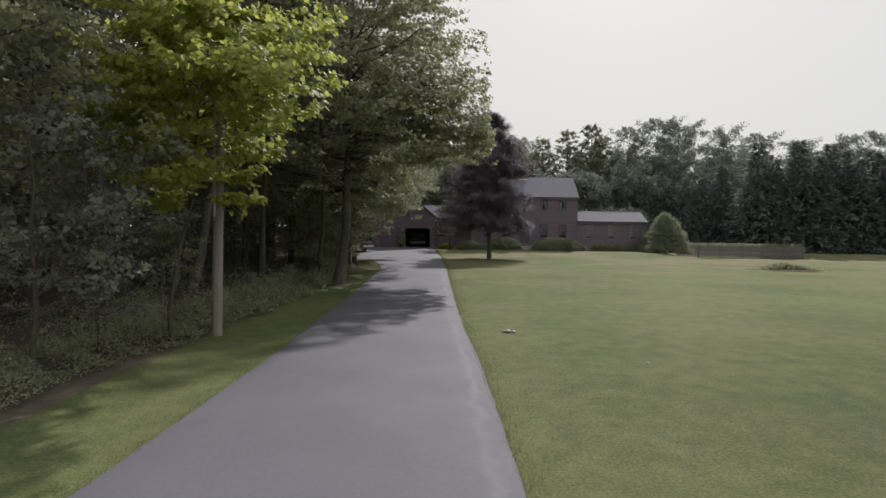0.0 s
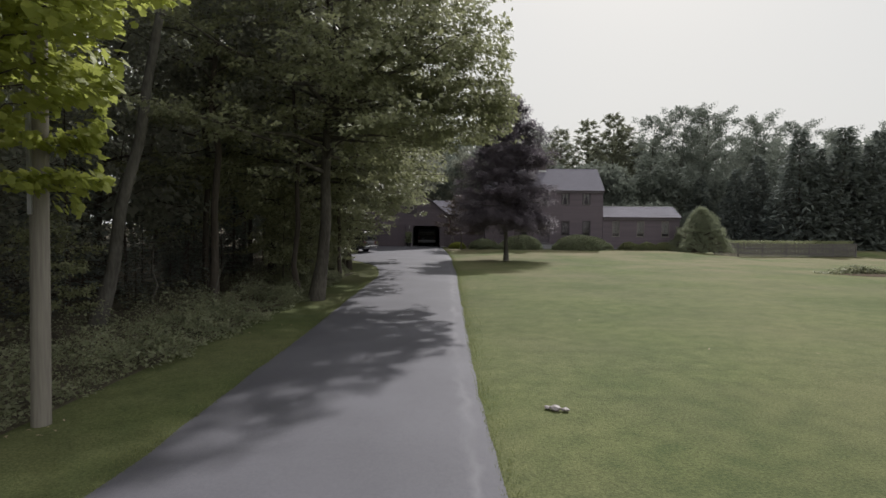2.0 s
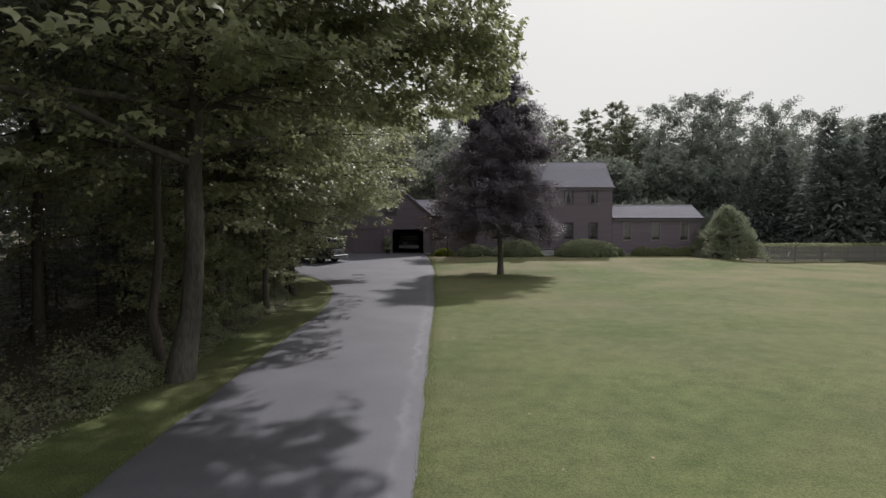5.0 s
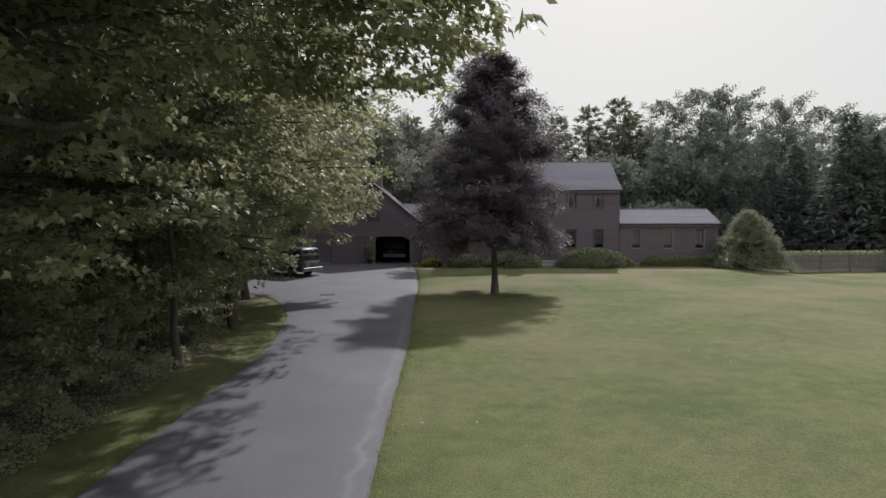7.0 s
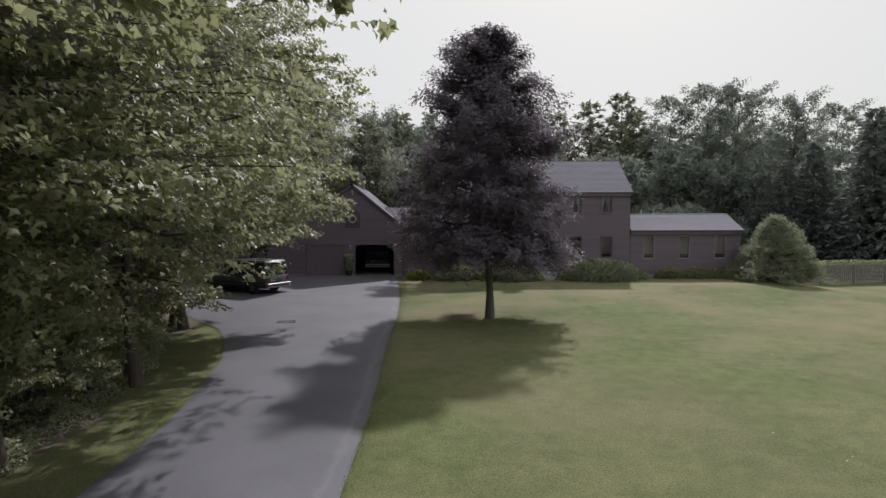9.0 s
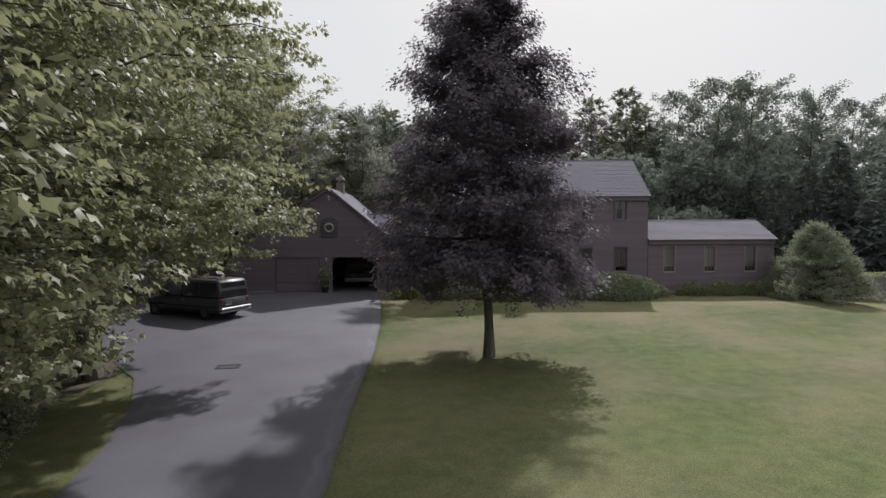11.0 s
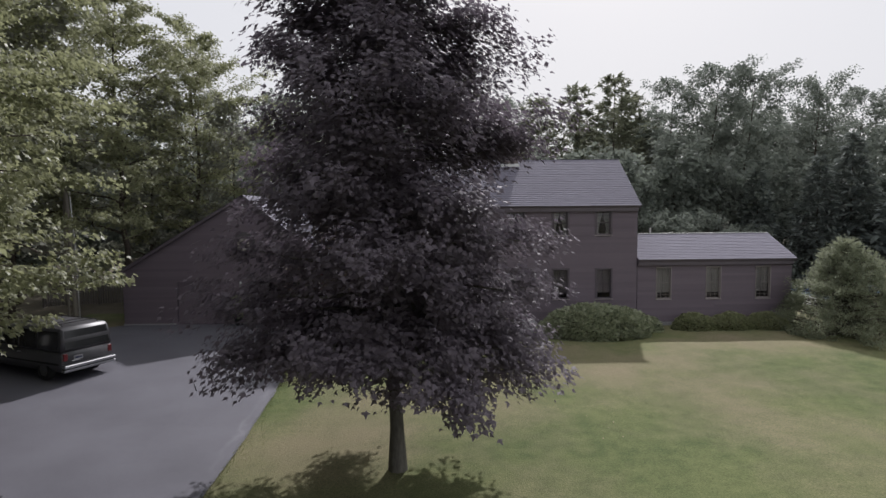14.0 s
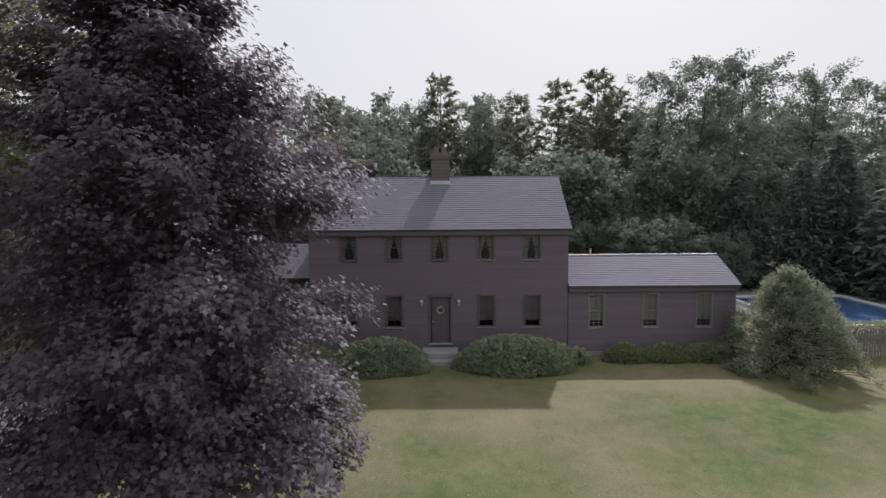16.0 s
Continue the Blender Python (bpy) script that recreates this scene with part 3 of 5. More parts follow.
def window(parent, x0, x1, z0, z1, y, frame_mat, drapes="", lights=(2, 6), casing=None, sill=None, cw=0.09, cloth=None):
    """A double-hung window: casing, sashes with glazing bars, panes, sill and cloth behind."""
    win = part("window", boxes(((x0 - cw, y - 0.055, z0 - 0.02), (x0, y + 0.1, z1 + cw)), ((x1, y - 0.055, z0 - 0.02), (x1 + cw, y + 0.1, z1 + cw)),
                               ((x0, y - 0.055, z1), (x1, y + 0.1, z1 + cw)), bevel=0.006), casing or TRIM, parent)
    part("sill", boxes(((x0 - cw - 0.01, y - 0.075, z0 - 0.06), (x1 + cw + 0.01, y + 0.1, z0 - 0.022)), bevel=0.006), sill or frame_mat, win)
    mid, bars = (z0 + z1) / 2, []
    w = 0.04
    bars += [((x0, y + 0.02, z0 - 0.02), (x0 + w, y + 0.06, z1)), ((x1 - w, y + 0.02, z0 - 0.02), (x1, y + 0.06, z1)),
             ((x0 + w, y + 0.02, z0 - 0.02), (x1 - w, y + 0.06, z0 + w)), ((x0 + w, y + 0.02, z1 - w), (x1 - w, y + 0.06, z1)), ((x0 + w, y + 0.015, mid - 0.025), (x1 - w, y + 0.06, mid + 0.025))]
    part("sash", boxes(*bars), frame_mat, win)
    thin = [((x0 + (x1 - x0) * k / lights[0] - 0.008, y + 0.03, z0 + w), (x0 + (x1 - x0) * k / lights[0] + 0.008, y + 0.05, z1 - w)) for k in range(1, lights[0])]
    thin += [((x0 + w, y + 0.032, z0 + (z1 - z0) * k / lights[1] - 0.008), (x1 - w, y + 0.048, z0 + (z1 - z0) * k / lights[1] + 0.008)) for k in range(1, lights[1]) if 2 * k != lights[1]]
    part("muntin", boxes(*thin), frame_mat, win)
    pane = part("pane", boxes(((x0 + w, y + 0.036, z0 + w), (x1 - w, y + 0.042, z1 - w))), GLASS, win)
    pane.visible_shadow = False
    if drapes:
        v, f = [], []
        for s in (0, 1):
            for r in range(13):
                t = r / 12
                z = z1 - 0.02 - (z1 - z0) * t * (0.97 if drapes == "tied" else 0.8)
                full = 0.5 - 0.27 * smooth(0, 0.85, t) + 0.06 * smooth(0.85, 1, t) if drapes == "tied" else 0.49
                for c in range(9):
                    u = c / 8 * full
                    x = x0 + (x1 - x0) * (u if s == 0 else 1 - u)
                    v.append((x, y + 0.16 + 0.018 * math.sin(c * 2.4 + r * 0.1), z))
        for s in (0, 1):
            for r in range(12):
                for c in range(8):
                    i = s * 117 + r * 9 + c
                    f.append((i, i + 1, i + 10, i + 9))
        part("curtain", mesh_of("curtain", v, f, cloth or CURTAIN, True), cloth or CURTAIN, win, "drawn cloth curtains")
    return win


HX0, HX1, HY, HYB, EAVE, RIDGE = 3.05, 14.5, 61.15, 67.3, 6.0, 8.44
house = empty("house", "two-storey dark brown clapboard house with wing and garage", "house")
upper = [4.79, 6.8, 8.82, 10.86, 12.9]
lower = [4.79, 6.78, 10.88, 12.93]
holes = [(x - 0.33, x + 0.33, 4.66, 5.76) for x in upper] + [(x - 0.33, x + 0.33, 1.64, 3.02) for x in lower] + [(8.4, 9.27, 0.9, 3.02)]
front_wall(house, HX0, HX1, 0.3, 5.95, HY, holes)
for x in upper:
    window(house, x - 0.33, x + 0.33, 4.68, 5.76, HY, TRIM, "tied", sill=CREAM if x > 10 else TRIM)
# cloth added to bring the black lower panes up to the wall's tone
for x in lower:
    window(house, x - 0.33, x + 0.33, 1.66, 3.02, HY, TRIM, "straight", (2, 2), sill=CREAM, cloth=PANE_TONE_CLOTH)


def gable(parent, x, y0, y1, z0, z1, yr, zr, side):
    """A gable end across the ridge, boarded on its outer side."""
    v = [(x, y0, z0), (x, y1, z0), (x, y1, z1), (x, yr, zr), (x, y0, z1)]
    d = 0.15 * -side
    v += [(x + d, b, c) for a, b, c in v]
    f = [(0, 1, 2, 3, 4), (9, 8, 7, 6, 5), (0, 5, 6, 1), (1, 6, 7, 2), (2, 7, 8, 3), (3, 8, 9, 4), (4, 9, 5, 0)]
    part("wall", mesh_of("wall", v, f, TRIM), TRIM, parent)
    bv, bf = [], []
    z = z0
    while z < zr - 0.05:
        lo, hi = y0, y1
        if z > z1:
            t = (z - z1) / (zr - z1)
            lo, hi = y0 + (yr - y0) * t, y1 + (yr - y1) * t
        i = len(bv)
        bv += [(x + 0.026 * side, lo, z), (x + 0.026 * side, hi, z), (x + 0.006 * side, hi, z + 0.12), (x + 0.006 * side, lo, z + 0.12)]
        bf.append((i, i + 1, i + 2, i + 3))
        z += 0.115
    part("siding", mesh_of("siding", bv, bf, BOARD), BOARD, parent)


YR = 64.22
gable(house, HX0, HY, HYB, 0.3, 5.95, YR, 8.3, -1)
gable(house, HX1, HY, HYB, 0.3, 5.95, YR, 8.3, 1)
part("wall", boxes(((HX0 + 0.16, HYB - 0.16, 0.3), (HX1 - 0.16, HYB, 5.95))), TRIM, house)
slope(house, (HX0 - 0.12, 60.93, 6.02), (HX1 + 0.12, 60.93, 6.02), (HX0 - 0.12, YR, RIDGE), (HX1 + 0.12, YR, RIDGE))
slope(house, (HX0 - 0.12, 67.5, 6.02), (HX1 + 0.12, 67.5, 6.02), (HX0 - 0.12, YR, RIDGE), (HX1 + 0.12, YR, RIDGE), course=0.4, tab=1.2)
part("floor", boxes(((HX0 + 0.16, HY + 0.17, 0.6), (HX1 - 0.16, HYB - 0.17, 0.85)), ((HX0 + 0.16, HY + 0.17, 3.35), (HX1 - 0.16, HYB - 0.17, 3.6))), DARK, house)

# door with casing, panels, knob, lock, wreath and sconce
door = part("door", boxes(((8.44, HY + 0.04, 0.92), (9.23, HY + 0.09, 2.98))), TRIM, house, "dark panelled front door")
for a in (8.52, 8.87):
    for b, c in ((1.02, 1.62), (1.72, 2.35), (2.45, 2.88)):
        part("panel", boxes(((a, HY + 0.022, b), (a + 0.28, HY + 0.04, c)), bevel=0.008), TRIM, door)
part("casing", boxes(((8.3, HY - 0.045, 0.9), (8.41, HY + 0.1, 3.0)), ((9.26, HY - 0.045, 0.9), (9.37, HY + 0.1, 3.0)), ((8.26, HY - 0.06, 3.0), (9.41, HY + 0.1, 3.18)), bevel=0.008), TRIM, door)
part("threshold", boxes(((8.3, HY - 0.12, 0.86), (9.37, HY + 0.1, 0.92)), bevel=0.008), GRANITE, door)


def ball(bm, at, r, seg=10, squash=1.0):
    g = bmesh.ops.create_uvsphere(bm, u_segments=seg, v_segments=max(5, seg // 2), radius=r)
    bmesh.ops.transform(bm, matrix=Matrix.Translation(at) @ Matrix.Diagonal((1, 1, squash, 1)), verts=g["verts"])
    return bm


part("door_knob", ball(bmesh.new(), (8.5, HY - 0.01, 1.9), 0.035), METAL, door, "small brass knob")

# steps
front_step = empty("front_steps", "two grey granite steps below the front door", "steps")
part("landing", boxes(((8.05, 60.1, 0.25), (9.6, 61.1, 0.74)), bevel=0.02), GRANITE, front_step)
part("step", boxes(((8.05, 59.65, 0.2), (9.6, 60.09, 0.5)), bevel=0.02), GRANITE, front_step)

# chimney
chim = part("chimney", boxes(*[((8.42 + o, 63.75 + o, 7.6 + 0.083 * k), (9.3 - o, 64.65 - o, 7.6 + 0.083 * k + 0.078)) for k in range(24) for o in [(0.014 * (k % 2) if k < 20 else (-0.05, -0.08, -0.03, 0.06)[k - 20])]]), BRICK, house, "square brick chimney with stepped top", kind="stuff")
part("flashing", boxes(((8.37, 63.7, 7.98), (9.35, 63.745, 8.22))), METAL, chim)
part("flue", boxes(((8.54, 64.0, 9.6), (8.79, 64.3, 9.85)), ((8.92, 64.0, 9.6), (9.17, 64.3, 9.85))), BRICK, chim)

# wing
WX1, WY, WYB = 21.95, 61.15, 65.5
wins = [15.79, 18.18, 20.57]
front_wall(house, HX1 + 0.03, WX1, 0.3, 3.4, WY, [(x - 0.33, x + 0.33, 1.58, 3.08) for x in wins])
for x in wins:
    window(house, x - 0.33, x + 0.33, 1.6, 3.08, WY, CREAM, "straight", (3, 8), casing=CREAM, cw=0.04)
gable(house, WX1, WY, WYB, 0.3, 3.38, 63.35, 4.5, 1)
part("wall", boxes(((HX1 + 0.16, WYB - 0.16, 0.3), (WX1 - 0.16, WYB, 3.4))), TRIM, house)
slope(house, (HX1 + 0.02, 60.93, 3.48), (WX1 + 0.14, 60.93, 3.48), (HX1 + 0.02, 63.35, 4.6), (WX1 + 0.14, 63.35, 4.6))
slope(house, (HX1 + 0.02, 65.7, 3.48), (WX1 + 0.14, 65.7, 3.48), (HX1 + 0.02, 63.35, 4.6), (WX1 + 0.14, 63.35, 4.6), course=0.4, tab=1.2)
part("ridge_cap", boxes(((HX1 + 0.02, 63.3, 4.6), (WX1 + 0.14, 63.4, 4.635))), METAL, house)
part("eave_board", boxes(((HX1 + 0.03, 61.0, 3.2), (WX1, 61.12, 3.36))), TRIM, house)
part("eave_board", boxes(((HX0, 61.0, 5.76), (HX1, 61.12, 5.94))), TRIM, house)
part("vent_pipe", quick_mesh("vent_pipe", *tube([(16.1, 63.6, 4.4), (16.1, 63.6, 4.7), (16.1, 63.6, 4.9)], [0.045] * 3, 8), WHITE), WHITE, house, "white vent pipe")

# garage with its gable to the front, the left slope longer
GY, GYB, AX, AZ = 62.7, 71.5, -4.3, 6.7
GL, GR = -10.2, -0.85
gl_z, gr_z = 3.1, 3.85
gtop = lambda x: AZ - 0.12 - (AX - x) * (AZ - gl_z) / (AX - GL) if x < AX else AZ - 0.12 - (x - AX) * (AZ - gr_z) / (GR - AX)
front_wall(house, GL, GR, 0.25, 2.98, GY, [(-4.16, -1.45, 0.25, 2.5), (-7.62, -4.9, 0.25, 2.5)], top=gtop)
gb = [(GL, 2.98), (GR, 2.98), (GR, gtop(GR)), (AX, AZ - 0.12), (GL, gtop(GL))]
part("wall", mesh_of("wall", [(x, GY, z) for x, z in gb] + [(x, GY + 0.16, z) for x, z in gb], [(0, 1, 2, 3, 4), (9, 8, 7, 6, 5), (0, 5, 6, 1), (1, 6, 7, 2), (2, 7, 8, 3), (3, 8, 9, 4), (4, 9, 5, 0)], TRIM), TRIM, house)
part("wall", boxes(((GL, GY + 0.17, 0.2), (GL + 0.15, GYB, 2.98))), TRIM, house)
part("wall", boxes(((GR - 0.15, GY + 0.17, 0.2), (GR, GYB, 3.7))), TRIM, house)
part("wall", boxes(((GL + 0.16, GYB - 0.15, 0.2), (GR - 0.16, GYB, 3.0))), TRIM, house)
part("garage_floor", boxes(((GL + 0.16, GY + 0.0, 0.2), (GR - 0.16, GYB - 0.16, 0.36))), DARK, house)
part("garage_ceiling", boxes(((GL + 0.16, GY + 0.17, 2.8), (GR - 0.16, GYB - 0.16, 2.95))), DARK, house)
slope(house, (GL - 0.2, GY - 0.16, gl_z - 0.1), (GL - 0.2, GYB + 0.1, gl_z - 0.1), (AX, GY - 0.16, AZ), (AX, GYB + 0.1, AZ))
slope(house, (GR + 0.22, GY - 0.16, gr_z - 0.18), (GR + 0.22, GYB + 0.1, gr_z - 0.18), (AX, GY - 0.16, AZ), (AX, GYB + 0.1, AZ))
gdoor = part("garage_door", boxes(((-7.6, GY + 0.06, 0.36), (-4.92, GY + 0.1, 2.5))), BOARD, house, "closed brown panelled garage door")
for r in range(4):
    for c in range(4):
        part("panel", boxes(((-7.54 + c * 0.665, GY + 0.04, 0.42 + r * 0.53), (-6.95 + c * 0.665, GY + 0.06, 0.88 + r * 0.53)), bevel=0.012), BOARD, gdoor)
part("garage_door", boxes(((-4.1, GY + 0.3, 2.62), (-1.5, GY + 2.6, 2.67))), TRIM, house, "raised garage door under the ceiling")
for s, a, b in ((1, -4.16, -3.86), (-1, -1.45, -1.75)):
    part("corner_brace", mesh_of("corner_brace", [(a, GY + 0.01, 2.5), (b, GY + 0.01, 2.5), (a, GY + 0.01, 2.2), (a, GY + 0.15, 2.5), (b, GY + 0.15, 2.5), (a, GY + 0.15, 2.2)], [(0, 1, 2), (5, 4, 3), (0, 3, 4, 1), (1, 4, 5, 2), (2, 5, 3, 0)], TRIM), TRIM, house)

# gable opening of the garage loft, arched: a dark panel on the wall, with louvres
arch = [(-4.83, 3.68), (-3.78, 3.68), (-3.78, 4.55), (-3.88, 4.75), (-4.05, 4.86), (-4.305, 4.9), (-4.56, 4.86), (-4.73, 4.75), (-4.83, 4.55)]
loft = part("window", mesh_of("window", [(x, y, z) for y in (GY - 0.055, GY) for x, z in arch], [tuple(range(9)), tuple(range(17, 8, -1))] + [(i, (i + 1) % 9, (i + 1) % 9 + 9, i + 9) for i in range(9)], DARK), DARK, house, "dark arched loft window")
for k in range(5):
    part("slat", boxes(((-4.75, GY - 0.075, 3.74 + k * 0.2), (-3.86, GY - 0.055, 3.88 + k * 0.2))), TRIM, loft)

# breezeway between garage and house
part("wall", boxes(((GR + 0.02, 63.2, 0.3), (HX0 - 0.02, 63.36, 3.62))), BOARD, house)
front_wall(house, GR + 0.03, HX0 - 0.03, 0.3, 3.6, 63.18, [], thick=0.01)
slope(house, (GR - 0.4, 62.85, 3.66), (HX0 - 0.14, 62.85, 3.66), (-2.3, 65.1, 5.15), (HX0 - 0.14, 65.1, 5.15))
slope(house, (GR - 0.4, 67.35, 3.66), (HX0 - 0.14, 67.35, 3.66), (-2.3, 65.1, 5.15), (HX0 - 0.14, 65.1, 5.15), course=0.4, tab=1.2)

# concrete footings showing below the boards
part("foundation", boxes(((GL - 0.02, GY - 0.05, 0.1), (-7.7, GY - 0.005, 0.44))), GRANITE, house)
part("foundation", boxes(((-4.85, GY - 0.05, 0.1), (-4.2, GY - 0.005, 0.44))), GRANITE, house)
part("foundation", boxes(((-1.4, GY - 0.05, 0.1), (GR, GY - 0.005, 0.44))), GRANITE, house)
part("foundation", boxes(((HX0, HY - 0.05, 0.1), (8.2, HY - 0.005, 0.5))), GRANITE, house)
part("foundation", boxes(((9.5, HY - 0.05, 0.1), (WX1, HY - 0.005, 0.5))), GRANITE, house)



# ---- trees ----
def place(tree, x, y, turn=0.0, size=1.0, z=None, tall=None):
    """Sets a tree, or a copy of it, upright on the ground."""
    m = pose(x, y, gz(x, y) - 0.02 if z is None else z, 0, 0, turn) @ Matrix.Diagonal((size, size, tall or size, 1))
    if tree.get("set"):
        return copy_thing(tree, m @ Matrix.Diagonal((*(1 / k for k in tree.scale), 1)))
    tree["set"] = 1
    tree.matrix_basis = m
    return tree


R = np.random.default_rng
# purple-leaved maple on the lawn
purple_shape = lambda h: float(np.interp(h, (0, 0.06, 0.14, 0.3, 0.5, 0.62, 0.74, 0.81, 0.9, 1), (0.93, 0.96, 0.95, 0.94, 0.92, 0.81, 0.63, 0.49, 0.33, 0.14)))
purple = broadleaf("purple_maple", "purple-leaved maple standing alone on the lawn", R(4), height=12.1, lean=(-0.3, -0.05), spread=3.4, clear=2.65, limbs=72, twigs=25, per=42, bend=0.006,
                   leaf=0.113, shape=MAPLE_LITE, leaf_mat=PURPLE, bark=PALE_BARK, trunk_r=0.17, rise=0.42, profile=purple_shape, clump=0.17, flat=0.85, fill=13000, skirt=0.25, tilt=0.32, twig_wood=False, sheet=0.55, low=1.12, gather=0.55,
                   boughs=[(3.2 + 0.09 * (k % 5), 26 * k + 9 * (k % 3), 2.85 + 0.12 * (k % 4), -0.14 - 0.1 * (k % 3)) for k in range(14)])
place(purple, 3.9, 47.3, 20)

# edge of the shade wanted on the drive, (y, x), placed from the camera's view
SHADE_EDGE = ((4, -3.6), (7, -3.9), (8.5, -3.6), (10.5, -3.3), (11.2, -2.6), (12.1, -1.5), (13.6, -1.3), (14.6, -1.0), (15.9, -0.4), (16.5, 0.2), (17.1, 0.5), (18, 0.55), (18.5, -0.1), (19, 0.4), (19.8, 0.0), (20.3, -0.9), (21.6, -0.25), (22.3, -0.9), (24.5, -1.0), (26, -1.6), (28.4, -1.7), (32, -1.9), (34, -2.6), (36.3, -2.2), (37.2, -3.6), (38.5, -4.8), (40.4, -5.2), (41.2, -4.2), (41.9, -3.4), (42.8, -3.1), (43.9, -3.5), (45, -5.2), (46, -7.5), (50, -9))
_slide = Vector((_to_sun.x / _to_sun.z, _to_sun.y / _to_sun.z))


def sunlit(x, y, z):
    """Where crowns are cut, along the sun, so drive shade ends raggedly at SHADE_EDGE."""
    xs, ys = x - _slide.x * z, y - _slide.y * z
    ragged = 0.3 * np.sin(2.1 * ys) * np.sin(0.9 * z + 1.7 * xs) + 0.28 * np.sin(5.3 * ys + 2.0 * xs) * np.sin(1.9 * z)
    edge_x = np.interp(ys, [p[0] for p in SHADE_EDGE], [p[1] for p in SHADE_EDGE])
    # holes along the sun's direction, cut to make dapples on the drive
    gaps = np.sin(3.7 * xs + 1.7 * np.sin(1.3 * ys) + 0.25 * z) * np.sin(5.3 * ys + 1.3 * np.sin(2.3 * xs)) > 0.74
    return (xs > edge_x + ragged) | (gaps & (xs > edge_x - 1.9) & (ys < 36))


# woods beside the drive
woods = "trees at the edge of the woods"
deep = broadleaf("wood_tree", "tall dark tree deep in the woods", R(15), height=17, spread=4.6, clear=2.3, limbs=24, twigs=8, per=18, leaf=0.31, shape=TRI, leaf_mat=DEEP_GREEN, trunk_r=0.13, clump=0.4, fill=900, twig_wood=False)
big = broadleaf("maple_tree", "tall green maple at the edge of the woods", R(11), height=17, spread=5.4, clear=3.4, limbs=44, twigs=14, per=42, leaf=0.15, shape=TRI, leaf_mat=GREEN, trunk_r=0.17, clump=0.17, fill=3500, twig_wood=False)
tall = broadleaf("ash_tree", "tall slender tree in the woods", R(12), height=18, spread=3.6, clear=5.2, limbs=32, twigs=12, per=40, leaf=0.135, shape=TRI, leaf_mat=DEEP_GREEN, trunk_r=0.13, bark=BARK, fill=2500, twig_wood=False)
leaning = broadleaf("ash_tree", "pale-barked slender tree leaning towards the drive", R(20), height=17, spread=3.4, clear=10, limbs=11, twigs=8, per=20, leaf=0.13, shape=TRI, leaf_mat=DEEP_GREEN, trunk_r=0.17, bark=PALE_BARK, lean=(3.6, 0.2), twig_wood=False)
# trimmed to stay out of the camera's later view; boughs fit its outline
bright_at = ((-5.5, 11.5, 0, 0.97),)
bright = broadleaf("young_maple", "young maple with bright yellow-green leaves over the verge", R(14), height=8.4, spread=1.85, clear=2.9, limbs=38, twigs=12, per=29, leaf=0.112, shape=LOBED, leaf_mat=LIGHT_GREEN, trunk_r=0.05, lean=(0.9, 0.3), clump=0.12, hang=0.16, bark=BARK, twig_wood=False, tilt=0.55, flat=0.4,
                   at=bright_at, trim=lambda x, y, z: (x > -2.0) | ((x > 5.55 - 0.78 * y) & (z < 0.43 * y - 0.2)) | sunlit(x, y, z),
                   boughs=((3.7, -12, 2.5, 0.5), (4.2, -22, 3.2, 0.5), (4.4, -30, 3.6, 0.3), (4.8, -18, 3.4, 0.6), (5.2, -35, 3.5, 0.5), (5.4, -8, 2.8, 0.6), (5.8, -27, 3.5, 0.5), (4.6, -42, 3.4, 0.5), (6.2, -15, 3.0, 0.6), (5.0, -50, 3.2, 0.6), (5.0, -75, 2.5, 0.4), (4.6, -100, 2.3, 0.4), (5.4, -130, 2.3, 0.5), (4.4, -150, 2.0, 0.4), (5.8, -95, 2.7, 0.5), (5.2, 170, 2.0, 0.4), (6.4, -70, 2.6, 0.4), (6.2, -120, 2.4, 0.4)))
low = broadleaf("young_tree", "young understorey tree with thin stem", R(13), height=6.0, spread=2.0, clear=0.9, limbs=24, twigs=8, per=18, leaf=0.12, shape=TRI, leaf_mat=DEEP_GREEN, trunk_r=0.05, clump=0.14, twig_wood=False)
hemlock = conifer("hemlock", "dark hemlock with drooping boughs inside the woods", R(23), height=11, spread=2.5, clear=0.5, rows=26, ring=8, per=9, spray=0.42, mat=SPRUCE, droop=0.32, trunk_r=0.12, taper=0.7)
broad_shape = lambda h: float(np.interp(h, (0, 0.1, 0.3, 0.5, 0.7, 1), (1.0, 1.1, 1.05, 0.92, 0.72, 0.3)))
full_shape = lambda h: float(np.interp(h, (0, 0.1, 0.3, 0.5, 0.7, 0.85, 1), (1.0, 1.1, 1.08, 1.02, 0.95, 0.8, 0.45)))
# Trims and boughs of these maples are shaped to fit the camera's view.
over = "tall maple whose branches reach over the drive"
# high boughs out of view are added to shade the verge
road_at = ((-4.5, 24.35, 0, 0.93),)
